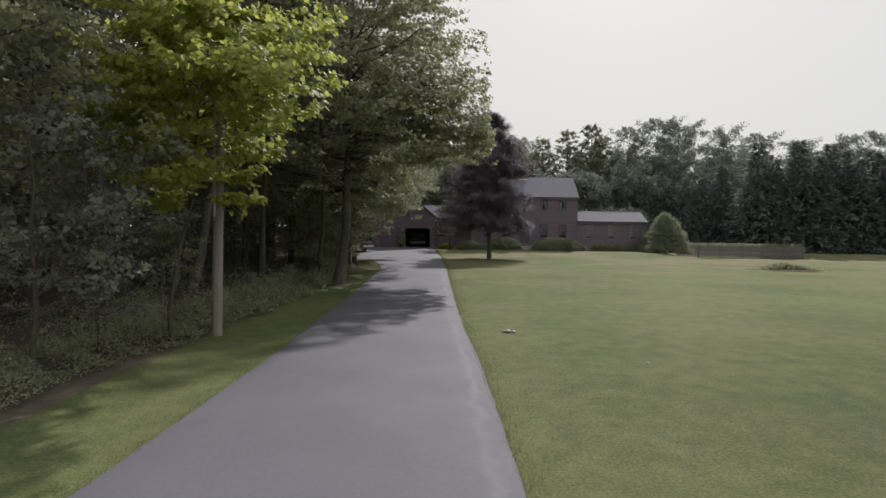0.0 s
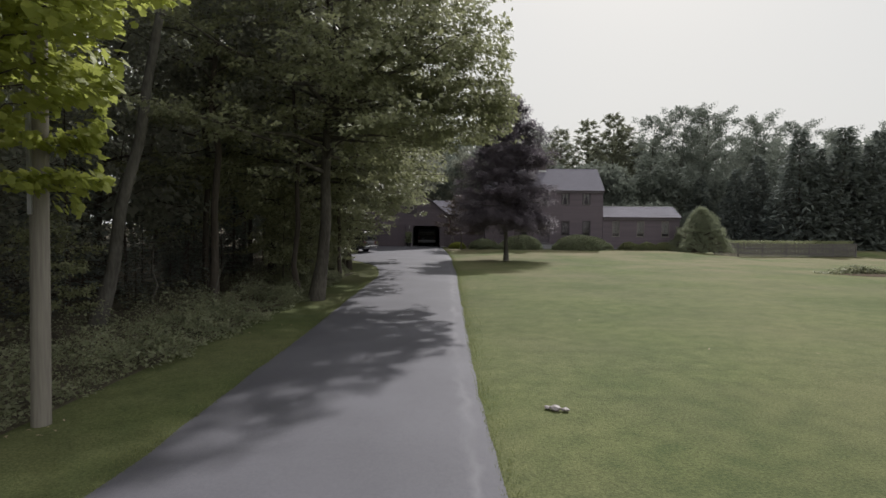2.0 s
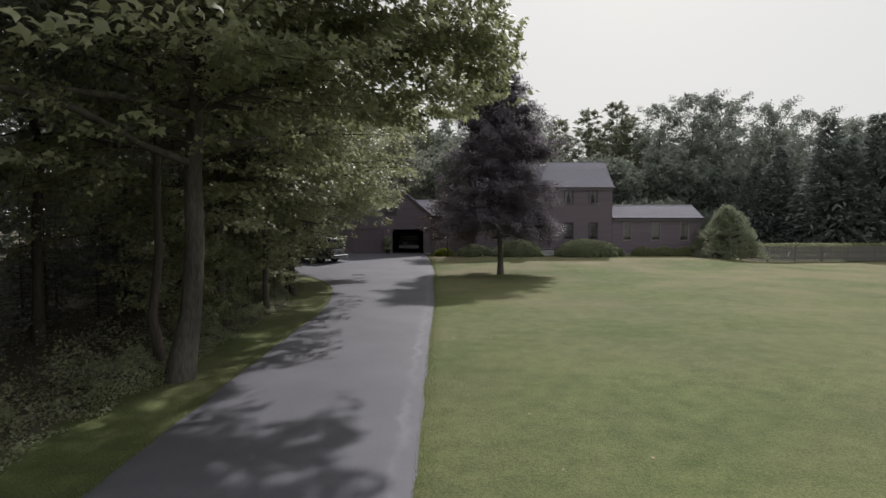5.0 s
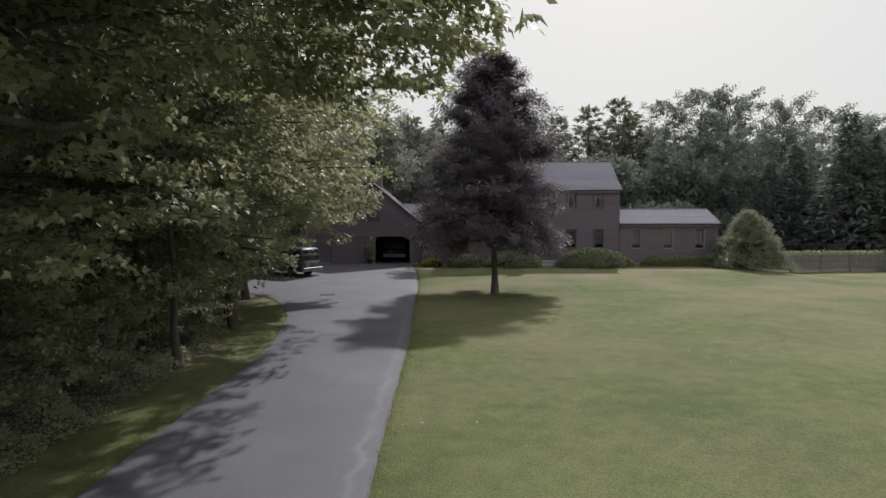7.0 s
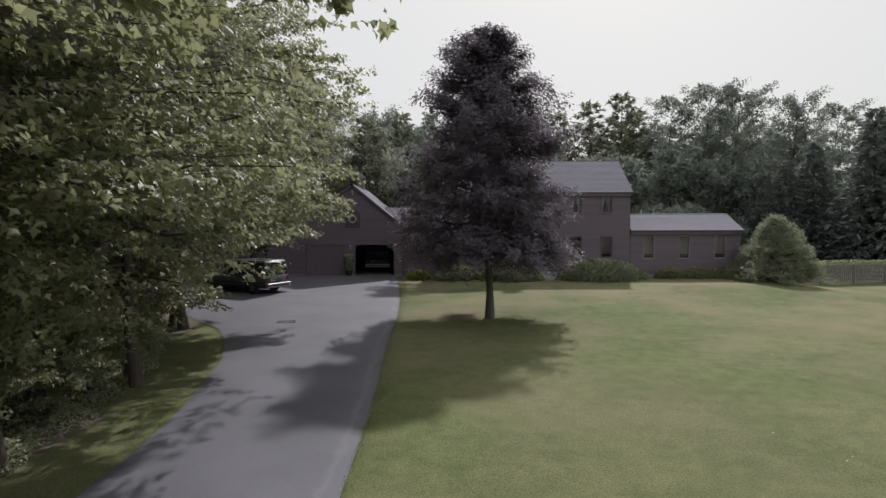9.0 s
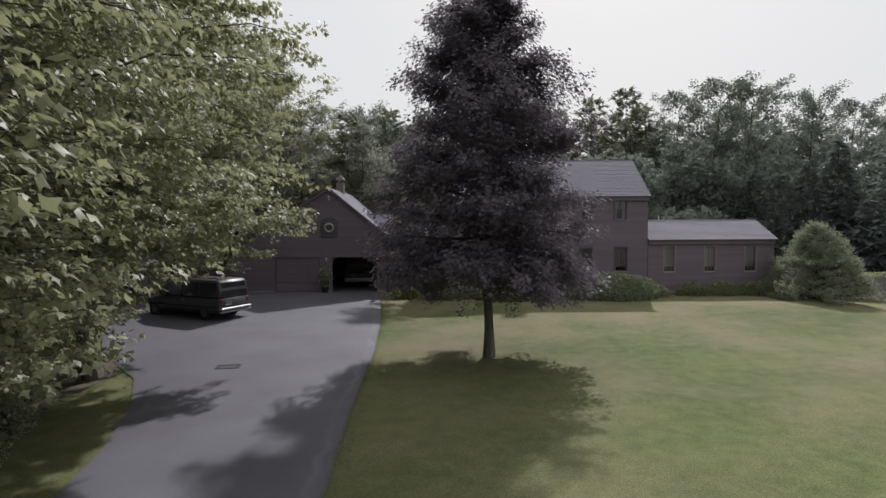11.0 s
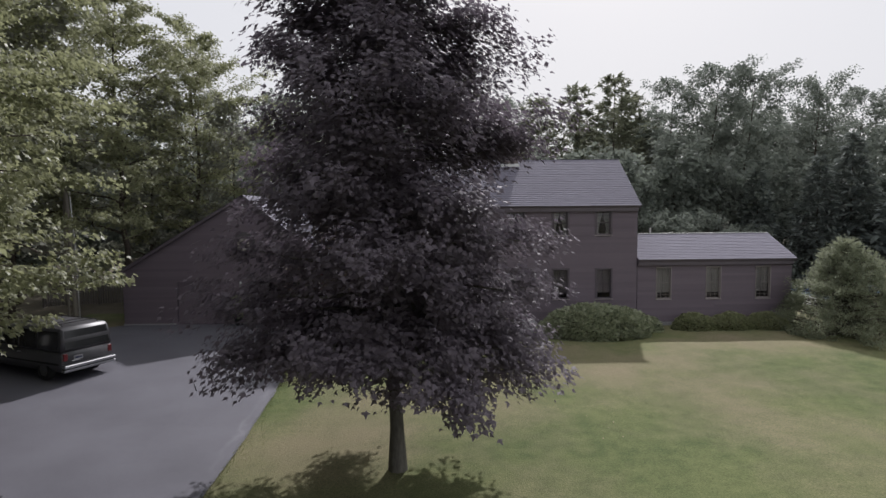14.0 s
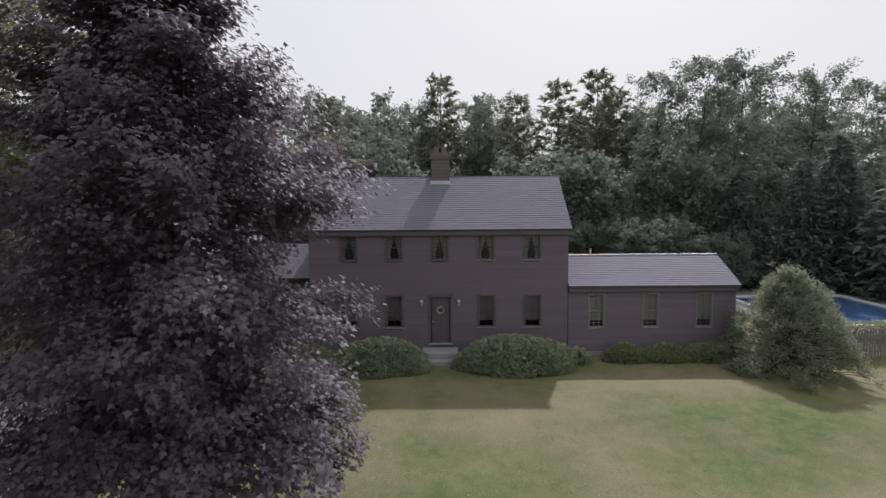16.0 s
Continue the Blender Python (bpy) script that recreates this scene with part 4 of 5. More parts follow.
roadside = broadleaf("roadside_maple", over, R(16), height=17, spread=7.2, clear=3.6, low=1.25, limbs=60, twigs=16, per=33, leaf=0.135, shape=MAPLE_LITE, leaf_mat=GREEN, profile=full_shape, trunk_r=0.24, clump=0.16, rise=0.28, fill=900, flat=0.4, tilt=0.6,
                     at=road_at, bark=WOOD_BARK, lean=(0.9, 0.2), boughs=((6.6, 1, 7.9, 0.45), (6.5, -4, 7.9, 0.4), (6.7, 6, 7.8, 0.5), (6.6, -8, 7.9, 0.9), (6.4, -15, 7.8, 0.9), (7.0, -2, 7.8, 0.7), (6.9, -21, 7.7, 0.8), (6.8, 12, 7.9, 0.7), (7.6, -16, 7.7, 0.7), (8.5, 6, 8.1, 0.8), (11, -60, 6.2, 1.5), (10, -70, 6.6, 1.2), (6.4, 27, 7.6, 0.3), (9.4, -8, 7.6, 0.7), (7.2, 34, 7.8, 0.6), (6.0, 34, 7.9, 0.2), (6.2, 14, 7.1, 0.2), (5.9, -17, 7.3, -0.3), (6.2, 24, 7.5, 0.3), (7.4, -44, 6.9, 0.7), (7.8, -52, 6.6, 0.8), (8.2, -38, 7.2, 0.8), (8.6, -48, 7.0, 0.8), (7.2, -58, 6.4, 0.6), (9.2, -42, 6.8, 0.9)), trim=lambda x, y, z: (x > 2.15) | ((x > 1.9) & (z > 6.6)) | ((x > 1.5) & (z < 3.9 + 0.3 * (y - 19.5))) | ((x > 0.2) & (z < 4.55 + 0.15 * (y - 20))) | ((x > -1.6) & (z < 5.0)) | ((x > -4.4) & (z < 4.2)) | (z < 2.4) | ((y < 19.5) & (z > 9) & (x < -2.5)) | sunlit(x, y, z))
inner_at = ((-6.5, 31.3, 70, 1.0),)
inner = broadleaf("roadside_maple", over, R(26), height=17, spread=7.2, clear=3.4, low=1.25, limbs=56, twigs=15, per=27, leaf=0.125, shape=MAPLE_LITE, leaf_mat=GREEN, profile=full_shape, trunk_r=0.18, clump=0.16, rise=0.28, skirt=0.3, fill=900, flat=0.4, tilt=0.6, bark=WOOD_BARK,
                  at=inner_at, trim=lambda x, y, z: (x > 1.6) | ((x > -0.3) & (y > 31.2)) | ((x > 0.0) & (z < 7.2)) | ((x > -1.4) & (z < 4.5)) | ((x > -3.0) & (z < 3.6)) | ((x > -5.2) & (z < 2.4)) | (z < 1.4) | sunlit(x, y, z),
                  boughs=((4.6, -60, 5.4, 0.1), (5.2, -40, 5.7, 0.2), (5.6, -75, 5.7, 0.2), (4.8, -25, 5.6, 0.0), (6.2, -50, 6.2, 0.3), (4.3, -85, 5.0, 0.1)))
broad_label = "broad maple with low hanging branches beside the drive"
wide_at = ((-8.1, 45.0, 0, 1.14),)
wide = broadleaf("drooping_maple", broad_label, R(17), height=15, spread=5.6, clear=3.6, limbs=60, twigs=16, per=44, leaf=0.108, low=1.35, shape=MAPLE_LITE, leaf_mat=GREEN, trunk_r=0.14, clump=0.14, flat=0.4, tilt=0.6,
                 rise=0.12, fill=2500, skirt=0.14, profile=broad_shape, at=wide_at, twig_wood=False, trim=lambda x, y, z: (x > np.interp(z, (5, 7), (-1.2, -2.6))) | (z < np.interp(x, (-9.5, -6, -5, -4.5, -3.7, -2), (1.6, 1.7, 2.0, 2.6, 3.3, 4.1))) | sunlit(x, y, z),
                 boughs=((4.3, -75, 4.2, -2.0), (4.2, -55, 4.2, -1.9), (4.6, -35, 4.7, -1.3), (4.8, -15, 5.2, -0.7), (4.6, 5, 5.0, -0.8), (4.2, 25, 4.4, -1.0), (4.4, -95, 4.0, -1.9), (5.2, -25, 5.4, -0.5), (5.0, -65, 4.6, -1.4), (4.6, -115, 3.8, -1.6), (4.6, 19, 5.6, -0.7), (4.8, 12, 5.4, -0.6), (4.5, 28, 5.2, -0.8), (5.0, 22, 5.6, -0.7)))
hang_at = ((-5.8, 37.3, 140, 1.05),)
hanging = broadleaf("drooping_maple", broad_label, R(18), height=15, spread=6.1, clear=2.3, limbs=64, twigs=15, per=38, leaf=0.112, low=1.3, shape=MAPLE_LITE, leaf_mat=GREEN, trunk_r=0.13, clump=0.14, flat=0.4, tilt=0.6,
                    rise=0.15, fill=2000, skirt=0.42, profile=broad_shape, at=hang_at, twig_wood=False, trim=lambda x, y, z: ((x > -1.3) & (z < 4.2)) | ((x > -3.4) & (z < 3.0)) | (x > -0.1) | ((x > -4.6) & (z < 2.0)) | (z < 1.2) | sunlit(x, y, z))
for t, x, y, a, s in (*((roadside, *p) for p in road_at), *((inner, *p) for p in inner_at), *((wide, *p) for p in wide_at), *((hanging, *p) for p in hang_at), (big, -13.6, 69.5, 75, 1.12), (big, -17.6, 64.5, 160, 1.29), (big, -11.2, 74.5, 20, 1.06), (big, -15.8, 60.5, 280, 1.15), (big, -15.6, 52.0, 330, 1.1), (big, -11.6, 50.3, 200, 1.06), (big, -9.3, 34.5, 130, 1.06), 
                      (leaning, -8.7, 19.3, 0, 1.0), (tall, -7.4, 23.1, 40, 1.0), (tall, -5.35, 25.4, 130, 0.8), (tall, -11.0, 15.0, 250, 0.95), (tall, -9.6, 27.5, 60, 1.0), (tall, -5.3, 32.3, 200, 0.72), (tall, -6.2, 37.6, 20, 0.7), (deep, -10.5, 40.0, 10, 1.0),
                      (tall, -8.9, 45.6, 300, 0.8), (big, -9.6, 9.2, 20, 0.95), (big, -10.8, 14.6, 250, 1.0), *((bright, *p) for p in bright_at)):
    tagged(place(t, x, y, a, s), group=woods)
rr = R(21)
for i in range(25):
    x, y = -12 - 21 * rr.uniform() ** 1.1, -2 + 66 * (i + rr.uniform()) / 25
    if (y > 44 or y < 14) and x > -19:
        x -= 9 if y > 44 else 5
    tagged(place(deep, x, y, rr.uniform(0, 360), rr.uniform(0.85, 1.12)), group="trees deep in the woods")
for x, y, s in ((-18, 66, 1.25), (-13.5, 73, 0.85), (-9, 75, 0.8), (-4, 77, 0.75), (-18.5, 55, 1.2), (-22, 72, 1.25), (1, 79, 0.72)):
    tagged(place(deep, x, y, 50 * x, s), group="trees deep in the woods")
for i in range(24):
    y = 8 + 36 * (i + rr.uniform()) / 24
    tagged(place(hemlock, -10.8 - rr.uniform(0, 9), y, rr.uniform(0, 360), rr.uniform(0.29, 0.63)), group="hemlocks in the woods")
for i in range(14):
    y = 8 + 37 * (i + rr.uniform()) / 14
    tagged(place(low, -8.6 - rr.uniform(0, 5), y, rr.uniform(0, 360), rr.uniform(0.6, 1.15)), group="young trees in the woods")
for i in range(16):
    y = 12.5 + 29 * (i + rr.uniform()) / 16
    tagged(place(hemlock, -8.8 - rr.uniform(0, 2.6) - 0.12 * max(0, y - 36), y, rr.uniform(0, 360), rr.uniform(0.2, 0.42)), group="hemlocks in the woods")
for x, y, s in ((-6.4, 8.85, 0.95), (-6.26, 10.26, 0.7)):
    tagged(place(low, x, y, 90 * y, s), group="young trees in the woods")

sapling = broadleaf("sapling", "leafy maple sapling at the edge of the woods", R(19), height=4.6, spread=1.5, clear=0.9, limbs=24, twigs=7, per=26, leaf=0.12, shape=TRI, leaf_mat=GREEN, trunk_r=0.035, clump=0.12, hang=0.12, twig_wood=False)
for x, y, s in ((-6.6, 27.6, 0.9), (-6.9, 29.6, 0.8), (-7.3, 33.6, 1.0), (-6.9, 35.6, 0.9), (-7.6, 39.9, 0.9), (-8.9, 42.6, 0.9), (-8.2, 17.0, 0.6), (-5.9, 28.4, 0.7), (-5.7, 30.1, 0.55), (-6.2, 33.0, 0.75), (-5.9, 34.9, 0.6), (-6.5, 36.3, 0.75), (-7.0, 39.0, 0.6), (-7.9, 41.4, 0.6)):
    tagged(place(sapling, x, y, 77 * x + 31 * y, s), group="saplings along the edge of the woods")

# distance behind the house
vase = lambda h: float(np.interp(h, (0, 0.25, 0.5, 0.75, 0.9, 1), (0.5, 0.62, 0.9, 1.0, 0.8, 0.45)))
dome = lambda h: float(np.interp(h, (0, 0.2, 0.45, 0.7, 0.88, 1), (0.75, 1.0, 1.0, 0.85, 0.6, 0.35)))
airy = "tall airy broadleaf tree behind the house"
far_leaf = broadleaf("far_tree", airy, R(31), height=21, spread=4.3, clear=6, limbs=36, twigs=9, per=22, leaf=0.27, shape=TRI, leaf_mat=FAR_GREEN, trunk_r=0.2, fill=1200, clump=0.26, rise=0.75, profile=vase, twig_wood=False, lean=(1.5, 0), sheet=0.9, flat=0.9)
far_wide = broadleaf("far_tree", airy, R(37), height=20, spread=5.2, clear=5, limbs=36, twigs=9, per=22, leaf=0.27, shape=TRI, leaf_mat=FAR_GREEN, trunk_r=0.2, fill=1200, clump=0.3, rise=0.6, profile=dome, lean=(1.2, 0), twig_wood=False, sheet=0.9, flat=0.9)
far_pine = conifer("pine_tree", "tall dark pine behind the house", R(32), height=20.5, spread=3.6, clear=4, rows=24, ring=8, per=52, spray=0.66, mat=PINE, droop=-0.22, trunk_r=0.22, taper=0.42)
bushy = "bushy green tree in the woods behind the house"
far_mid = broadleaf("bushy_tree", bushy, R(33), height=13, spread=4.8, clear=0.6, limbs=34, twigs=9, per=12, leaf=0.45, shape=TRI, leaf_mat=FAR_GREEN, trunk_r=0.18, clump=0.34, fill=1900, profile=dome, twig_wood=False, sheet=0.8, flat=0.9)
far_low = broadleaf("bushy_tree", bushy, R(38), height=11, spread=5.4, clear=0.5, limbs=32, twigs=9, per=12, leaf=0.45, shape=TRI, leaf_mat=FAR_GREEN, trunk_r=0.18, clump=0.34, fill=1800, profile=dome, rise=0.8, lean=(-0.8, 0), twig_wood=False, sheet=0.8, flat=0.9)
behind = "trees of the woods behind the house"
for i in range(26):
    x = -44 + 120 * (i + rr.uniform(0.2, 0.8)) / 26
    tagged(place(far_low if i % 5 in (1, 3) else far_mid, x, 83 + rr.uniform(-2, 4) + (2 if 28 < x < 44 else 6 if x > 44 else 0), rr.uniform(0, 360), rr.uniform(0.7, 0.9)), group=behind)
for x in (17, 22, 26, 30.5, 3):
    tagged(place(far_low, x, 78 + rr.uniform(-1, 2) - (2 if x < 12 else 0), 40 * x, rr.uniform(0.36, 0.5)), group=behind)
# the tall row: kind, place, turn and height
for kind, x, y, turn, high in ((far_leaf, -1, 96, 30, 16.2), (far_wide, 4.5, 95, 200, 17.2), (far_leaf, 11.8, 97, 90, 18), (far_wide, 15.5, 99, 10, 16.5), (far_leaf, 29.8, 95, 150, 20.3), (far_leaf, 34, 94, 0, 21.6),
                                (far_leaf, 37, 92, 20, 21.0), (far_wide, 40.8, 101, 70, 20.6), (far_wide, 45.6, 95, 0, 20.7), (far_leaf, 53.5, 99, 120, 20.2), (far_wide, 60, 97, 250, 19), (far_wide, 67.5, 95, 40, 19.8), (far_leaf, 73, 96, 300, 20.5),
                                (far_wide, 81, 97, 90, 21), (far_leaf, 90, 99, 30, 20), (far_wide, -7, 94, 20, 18.2), (far_leaf, -13, 96, 170, 18.6), (far_wide, -20, 97, 60, 19), (far_leaf, -28, 98, 10, 19), (far_wide, -37, 99, 220, 19)):
    k = high / (22.4 if kind is far_leaf else 21.1)
    tagged(place(kind, x, y, turn if turn < 60 else turn * 0.2 - 30, k), group=behind)
for k in range(12):
    tagged(place(far_low if k % 2 else far_mid, -27 - 4 * (k % 3), -3 + 7 * k, 50 * k, 0.73), group="trees deep in the woods")
rear = broadleaf("woodland_tree", "tall tree at the back of the far woods", R(34), height=19, spread=6.5, profile=dome, clear=0.8, limbs=28, twigs=7, per=11, leaf=0.75, shape=TRI, leaf_mat=FAR_GREEN, trunk_r=0.2, clump=0.55, fill=2400, twig_wood=False)
for i in range(20):
    x = -60 + 185 * (i + rr.uniform(0.2, 0.8)) / 20
    tagged(place(rear, x, 118 + rr.uniform(-3, 6), rr.uniform(0, 360), rr.uniform(0.92, 1.06)), group=behind)
for x, y, high in ((8.7, 95, 19.4), (16.3, 94, 17.2), (20.9, 96, 19.0), (24.5, 94.7, 20.0), (27.2, 97, 18.6), (-3, 95, 17.5), (13.0, 101, 17.5), (-5.5, 78, 13.8)):
    tagged(place(far_pine, x, y, 61 * x, high / 20.5), group=behind)
for k in range(7):
    tagged(place(rear, -39 - 3 * (k % 2), 2 + 9 * k, 70 * k, 0.8 + 0.03 * k), group=behind)
spruce = conifer("spruce", "tall dense dark spruce behind the fence", R(41), height=15.0, spread=4.7, rows=40, ring=11, per=20, spray=0.84, droop=0.3)
for x, y, high in ((36.5, 80, 10.2), (41.6, 75.2, 14.4), (44.6, 78, 13.2), (47.4, 75.8, 14.9), (52.0, 76.5, 14.6), (55.0, 78, 14.0), (57.6, 74, 11.4), (61.5, 75, 14.8), (65.5, 73, 13.2), (70, 72, 14.5), (33.2, 83, 9.2), (39.2, 80, 12.0), (49.8, 79, 13.4), (59.5, 79, 14.2), (44.2, 75.4, 12.2), (50.0, 75.2, 12.8), (54.6, 74.6, 12.4), (58.6, 76.5, 13.6)):
    tagged(place(spruce, x, y, 37 * x, high / 15.0), group="spruces behind the fence")

# broad pine beside the wing, in tufts
def tufted_pine(name, label, rng, height, spread, tufts, per, needle, mat):
    tree = empty(name, label, "shrub")
    part("trunk", quick_mesh("trunk", *tube(wander((0, 0, -0.1), (0, 0, height * 0.95), rng, 0.02, 6), np.linspace(0.12, 0.02, 6), 7), BARK), BARK, tree)
    wood, spots, ways = [], [], []
    for i in range(tufts):
        h = max(0, (round(rng.uniform(0, 1) ** 1.3 * 8) / 8 + rng.normal(0, 0.022)) * 0.97)
        a = i * 2.4 + rng.normal(0, 0.3)
        r = spread * max(0, 1 - h) ** 0.78 * (1 + 0.4 * noise.noise((math.cos(a) * 1.7, math.sin(a) * 1.7, h * 5.5))) * rng.uniform(0.8, 1.06) + 0.05
        c = np.array([r * math.cos(a), r * math.sin(a), 0.15 + height * h * 0.93])
        wood.append(tube(wander((0, 0, max(0.1, c[2] - 0.25 * r)), c, rng, 0.05, 4), (0.03, 0.02, 0.012, 0.006), 4))
        d = rng.normal(0, 1, (per, 3))
        d /= np.linalg.norm(d, axis=1, keepdims=True)
        out = np.array([math.cos(a), math.sin(a), 0.9])
        d = d + out * 0.8
        spots.append(c + d * rng.uniform(0.02, 0.26, per)[:, None]), ways.append(d)
    k = tufts * per // 3
    h, a = rng.uniform(0, 0.9, k), rng.uniform(0, 6.28, k)
    r = spread * (1 - h) ** 0.75 * 0.75 * rng.uniform(0.3, 1, k)
    spots.append(np.stack([r * np.cos(a), r * np.sin(a), 0.1 + height * h * 0.9], 1)), ways.append(np.stack([np.cos(a), np.sin(a), 0.3 + 0 * a], 1))
    part("branchwork", quick_mesh("branchwork", *join(wood), BARK), BARK, tree, kind="stuff")
    part("crown", leaves("crown", np.concatenate(spots), needle, SPRAY, mat, rng, 1.2, np.concatenate(ways)), mat, tree)
    return tree


place(tufted_pine("garden_pine", "broad grey-green garden pine at the corner of the wing", R(51), 4.1, 2.6, 420, 84, 0.13, GREY_PINE), 23.35, 59.5)


# ---- shrubs and undergrowth ----
def shrub(name, label, rng, centre, size, count, leaf, mat, shape=QUAD, group="", category="shrub", stems=9, tilt=0.7):
    x, y, z = centre
    ob = empty(name, label, category, group=group)
    pts = mound(rng, count, centre, size)
    part("leafage", leaves("leafage", pts, leaf, shape, mat, rng, tilt, pts - np.array(centre) + (0, 0, 0.1)), mat, ob)
    wood = []
    for i in range(stems):
        a = rng.uniform(0, 6.28)
        wood.append(tube(wander((x + 0.15 * math.cos(a), y + 0.15 * math.sin(a), z - 0.05), (x + size[0] * 0.7 * math.cos(a), y + size[1] * 0.7 * math.sin(a), z + size[2] * rng.uniform(0.4, 0.75)), rng, 0.08, 5), np.linspace(0.03, 0.008, 5), 4))
    part("stems", quick_mesh("stems", *join(wood), BARK), BARK, ob, kind="stuff")
    return ob


rhod = "rhododendrons along the house front"
shrub("rhododendron", "broad mounded green rhododendron beside the front steps", R(61), (12.0, 59.2, 0.22), (2.75, 1.25, 1.5), 20000, 0.125, RHODO, group=rhod)
shrub("rhododendron", "broad mounded green rhododendron beside the front steps", R(62), (6.35, 59.15, 0.22), (2.1, 1.2, 1.42), 16000, 0.125, RHODO, group=rhod)
shrub("rhododendron", "low green rhododendron behind the purple maple", R(63), (2.9, 59.9, 0.22), (1.5, 0.9, 1.0), 6000, 0.14, RHODO, group=rhod)
shrub("hosta", "low pale-green leafy plant by the garage corner", R(64), (0.35, 60.3, 0.24), (0.75, 0.6, 0.6), 1800, 0.2, LIGHT_GREEN, group="")
for k, x in enumerate((16.9, 18.55, 20.25)):
    shrub("yew_shrub", "low rounded dark evergreen shrub below the wing windows", R(65 + k), (x, 60.25, 0.25), (1.08, 0.62, 0.82), 6000, 0.09, HEDGE, group="evergreen shrubs below the wing")
shrub("ornamental_bush", "small pale-leaved bush at the corner of the wing", R(69), (14.7, 60.0, 0.25), (0.55, 0.5, 0.7), 1500, 0.13, RHODO)
redtree = broadleaf("ornamental_tree", "small reddish ornamental tree by the breezeway", R(71), height=4.9, spread=1.9, clear=1.3, limbs=22, twigs=9, per=26, leaf=0.12, leaf_mat=leaf_material("leaf_reddish", (0.12, 0.085, 0.07), (0.06, 0.05, 0.035)), trunk_r=0.06, clump=0.18)
place(redtree, 0.7, 59.2)

# strip of low plants between verge and woods
ru = R(81)
BRUSH = ((0, -5.9), (9, -5.6), (11, -5.25), (15, -5.0), (18, -4.7), (25, -4.65), (30, -4.9), (34, -5.3), (38, -5.9), (42, -7.2), (48, -11))
n = 190000
uy = ru.uniform(0, 48, n)
depth = ru.gamma(1.7, 0.8, n)
ux = np.interp(uy, [p[0] for p in BRUSH], [p[1] for p in BRUSH]) - depth + 0.18 * np.sin(uy * 2.3) * np.sin(uy * 0.7)
lump = np.array([noise.noise((a * 0.7, b * 0.7, 7)) + 0.6 * noise.noise((a * 2.0, b * 2.0, 17)) for a, b in zip(ux, uy)])
keep = lump > ru.uniform(-0.75, 0.15, n)
ux, uy, depth, lump = ux[keep], uy[keep], depth[keep], lump[keep]
uz = (0.07 + 0.85 * np.clip(lump + 0.25, 0, 1.2)) * ru.uniform(0.1, 1, len(ux)) ** 0.55 * np.clip(depth * 1.3 + 0.12, 0.2, 1.1)
broad = np.array([noise.noise((a * 1.3, b * 1.3, 31)) for a, b in zip(ux, uy)]) > 0.12
for kind, pick, size, label in (("undergrowth", ~broad, 0.05, "low weeds along the edge of the woods"), ("ferns", broad, 0.085, "knee-high ferns and leafy plants along the edge of the woods")):
    tagged(new(kind, leaves(kind, np.stack([ux, uy, uz * (1.15 if kind == "ferns" else 1.0)], 1)[pick][::2 if kind == "ferns" else 1], size, TRI, FERN, ru, 0.6)), label, "undergrowth", kind="stuff")

# dead wood standing and lying among the undergrowth
rd = R(83)
for x, y, h, dx, dy in ((-7.2, 22.4, 1.5, 0.35, 0.3), (-7.7, 23.2, 1.1, -0.6, 0.2), (-8.3, 21.2, 1.9, 0.2, -0.3), (-7.9, 25.4, 0.8, 0.9, 0.5), (-6.9, 20.3, 0.35, 1.0, 0.9), (-8.6, 17.6, 0.5, -0.9, 0.7), (-7.6, 13.6, 0.4, 0.9, -0.6)):
    stick = empty("dead_branch", "bare grey dead branch among the undergrowth", "branch", (x, y, -0.02), group="dead branches in the woods")
    line = wander((0, 0, -0.03), (dx, dy, h), rd, 0.08, 6)
    wood = [tube(line, np.linspace(0.035, 0.008, 6), 6)]
    for k in (2, 3, 4):
        wood.append(tube(wander(line[k], line[k] + rd.normal(0, 0.22, 3) + (0, 0, 0.12), rd, 0.1, 3), (0.014, 0.009, 0.004), 4))
    part("limb", quick_mesh("limb", *join(wood), PALE_BARK), PALE_BARK, stick)

# grass that shows blade by blade near the drive
n = 36000
by = ru.uniform(2, 62, n) ** 1.0
side = ru.uniform(0, 1, n) < 0.6
off = ru.exponential(0.14, n)
re = np.interp(by, [r[0] for r in RIGHT], [r[1] for r in RIGHT])
le = np.interp(by, [r[0] for r in LEFT], [r[1] for r in LEFT])
bx = np.where(side, re + off - 0.05, np.maximum(le - off + 0.05, -6.2 - np.clip(by - 40, 0, 22)))
bz = np.array([gz(a, b) for a, b in zip(bx, by)]) - 0.02
tagged(new("grass", leaves("grass", np.stack([bx, by, bz], 1), 0.05, BLADES, BLADE, ru, 0.9, np.repeat([[0.0, 0.0, 2.2]], n, 0) + ru.normal(0, 0.5, (n, 3)))), "short mown grass along the edges of the drive", "grass", kind="stuff")

# dead leaves on the lawn
LITTER = leaf_material("dead_leaf", (0.42, 0.34, 0.25), (0.3, 0.22, 0.15), t=0.2, rough=0.8)
spots = []
for cx, cy, k in ((9.8, 12.1, 4), (2.9, 21.0, 3), (6.2, 17.4, 2), (1.4, 28.3, 5), (8.6, 33.0, 4), (5.6, 43.0, 9), (11.8, 41.0, 5), (9.4, 49.5, 6), (-4.6, 12.0, 8), (-4.4, 19.0, 9), (-7.3, 48.6, 4)):
    spots += [(cx + 0.5 * ru.normal(), cy + 0.5 * ru.normal()) for _ in range(k)]
at = np.array([(x, y, gz(x, y) + 0.03) for x, y in spots])
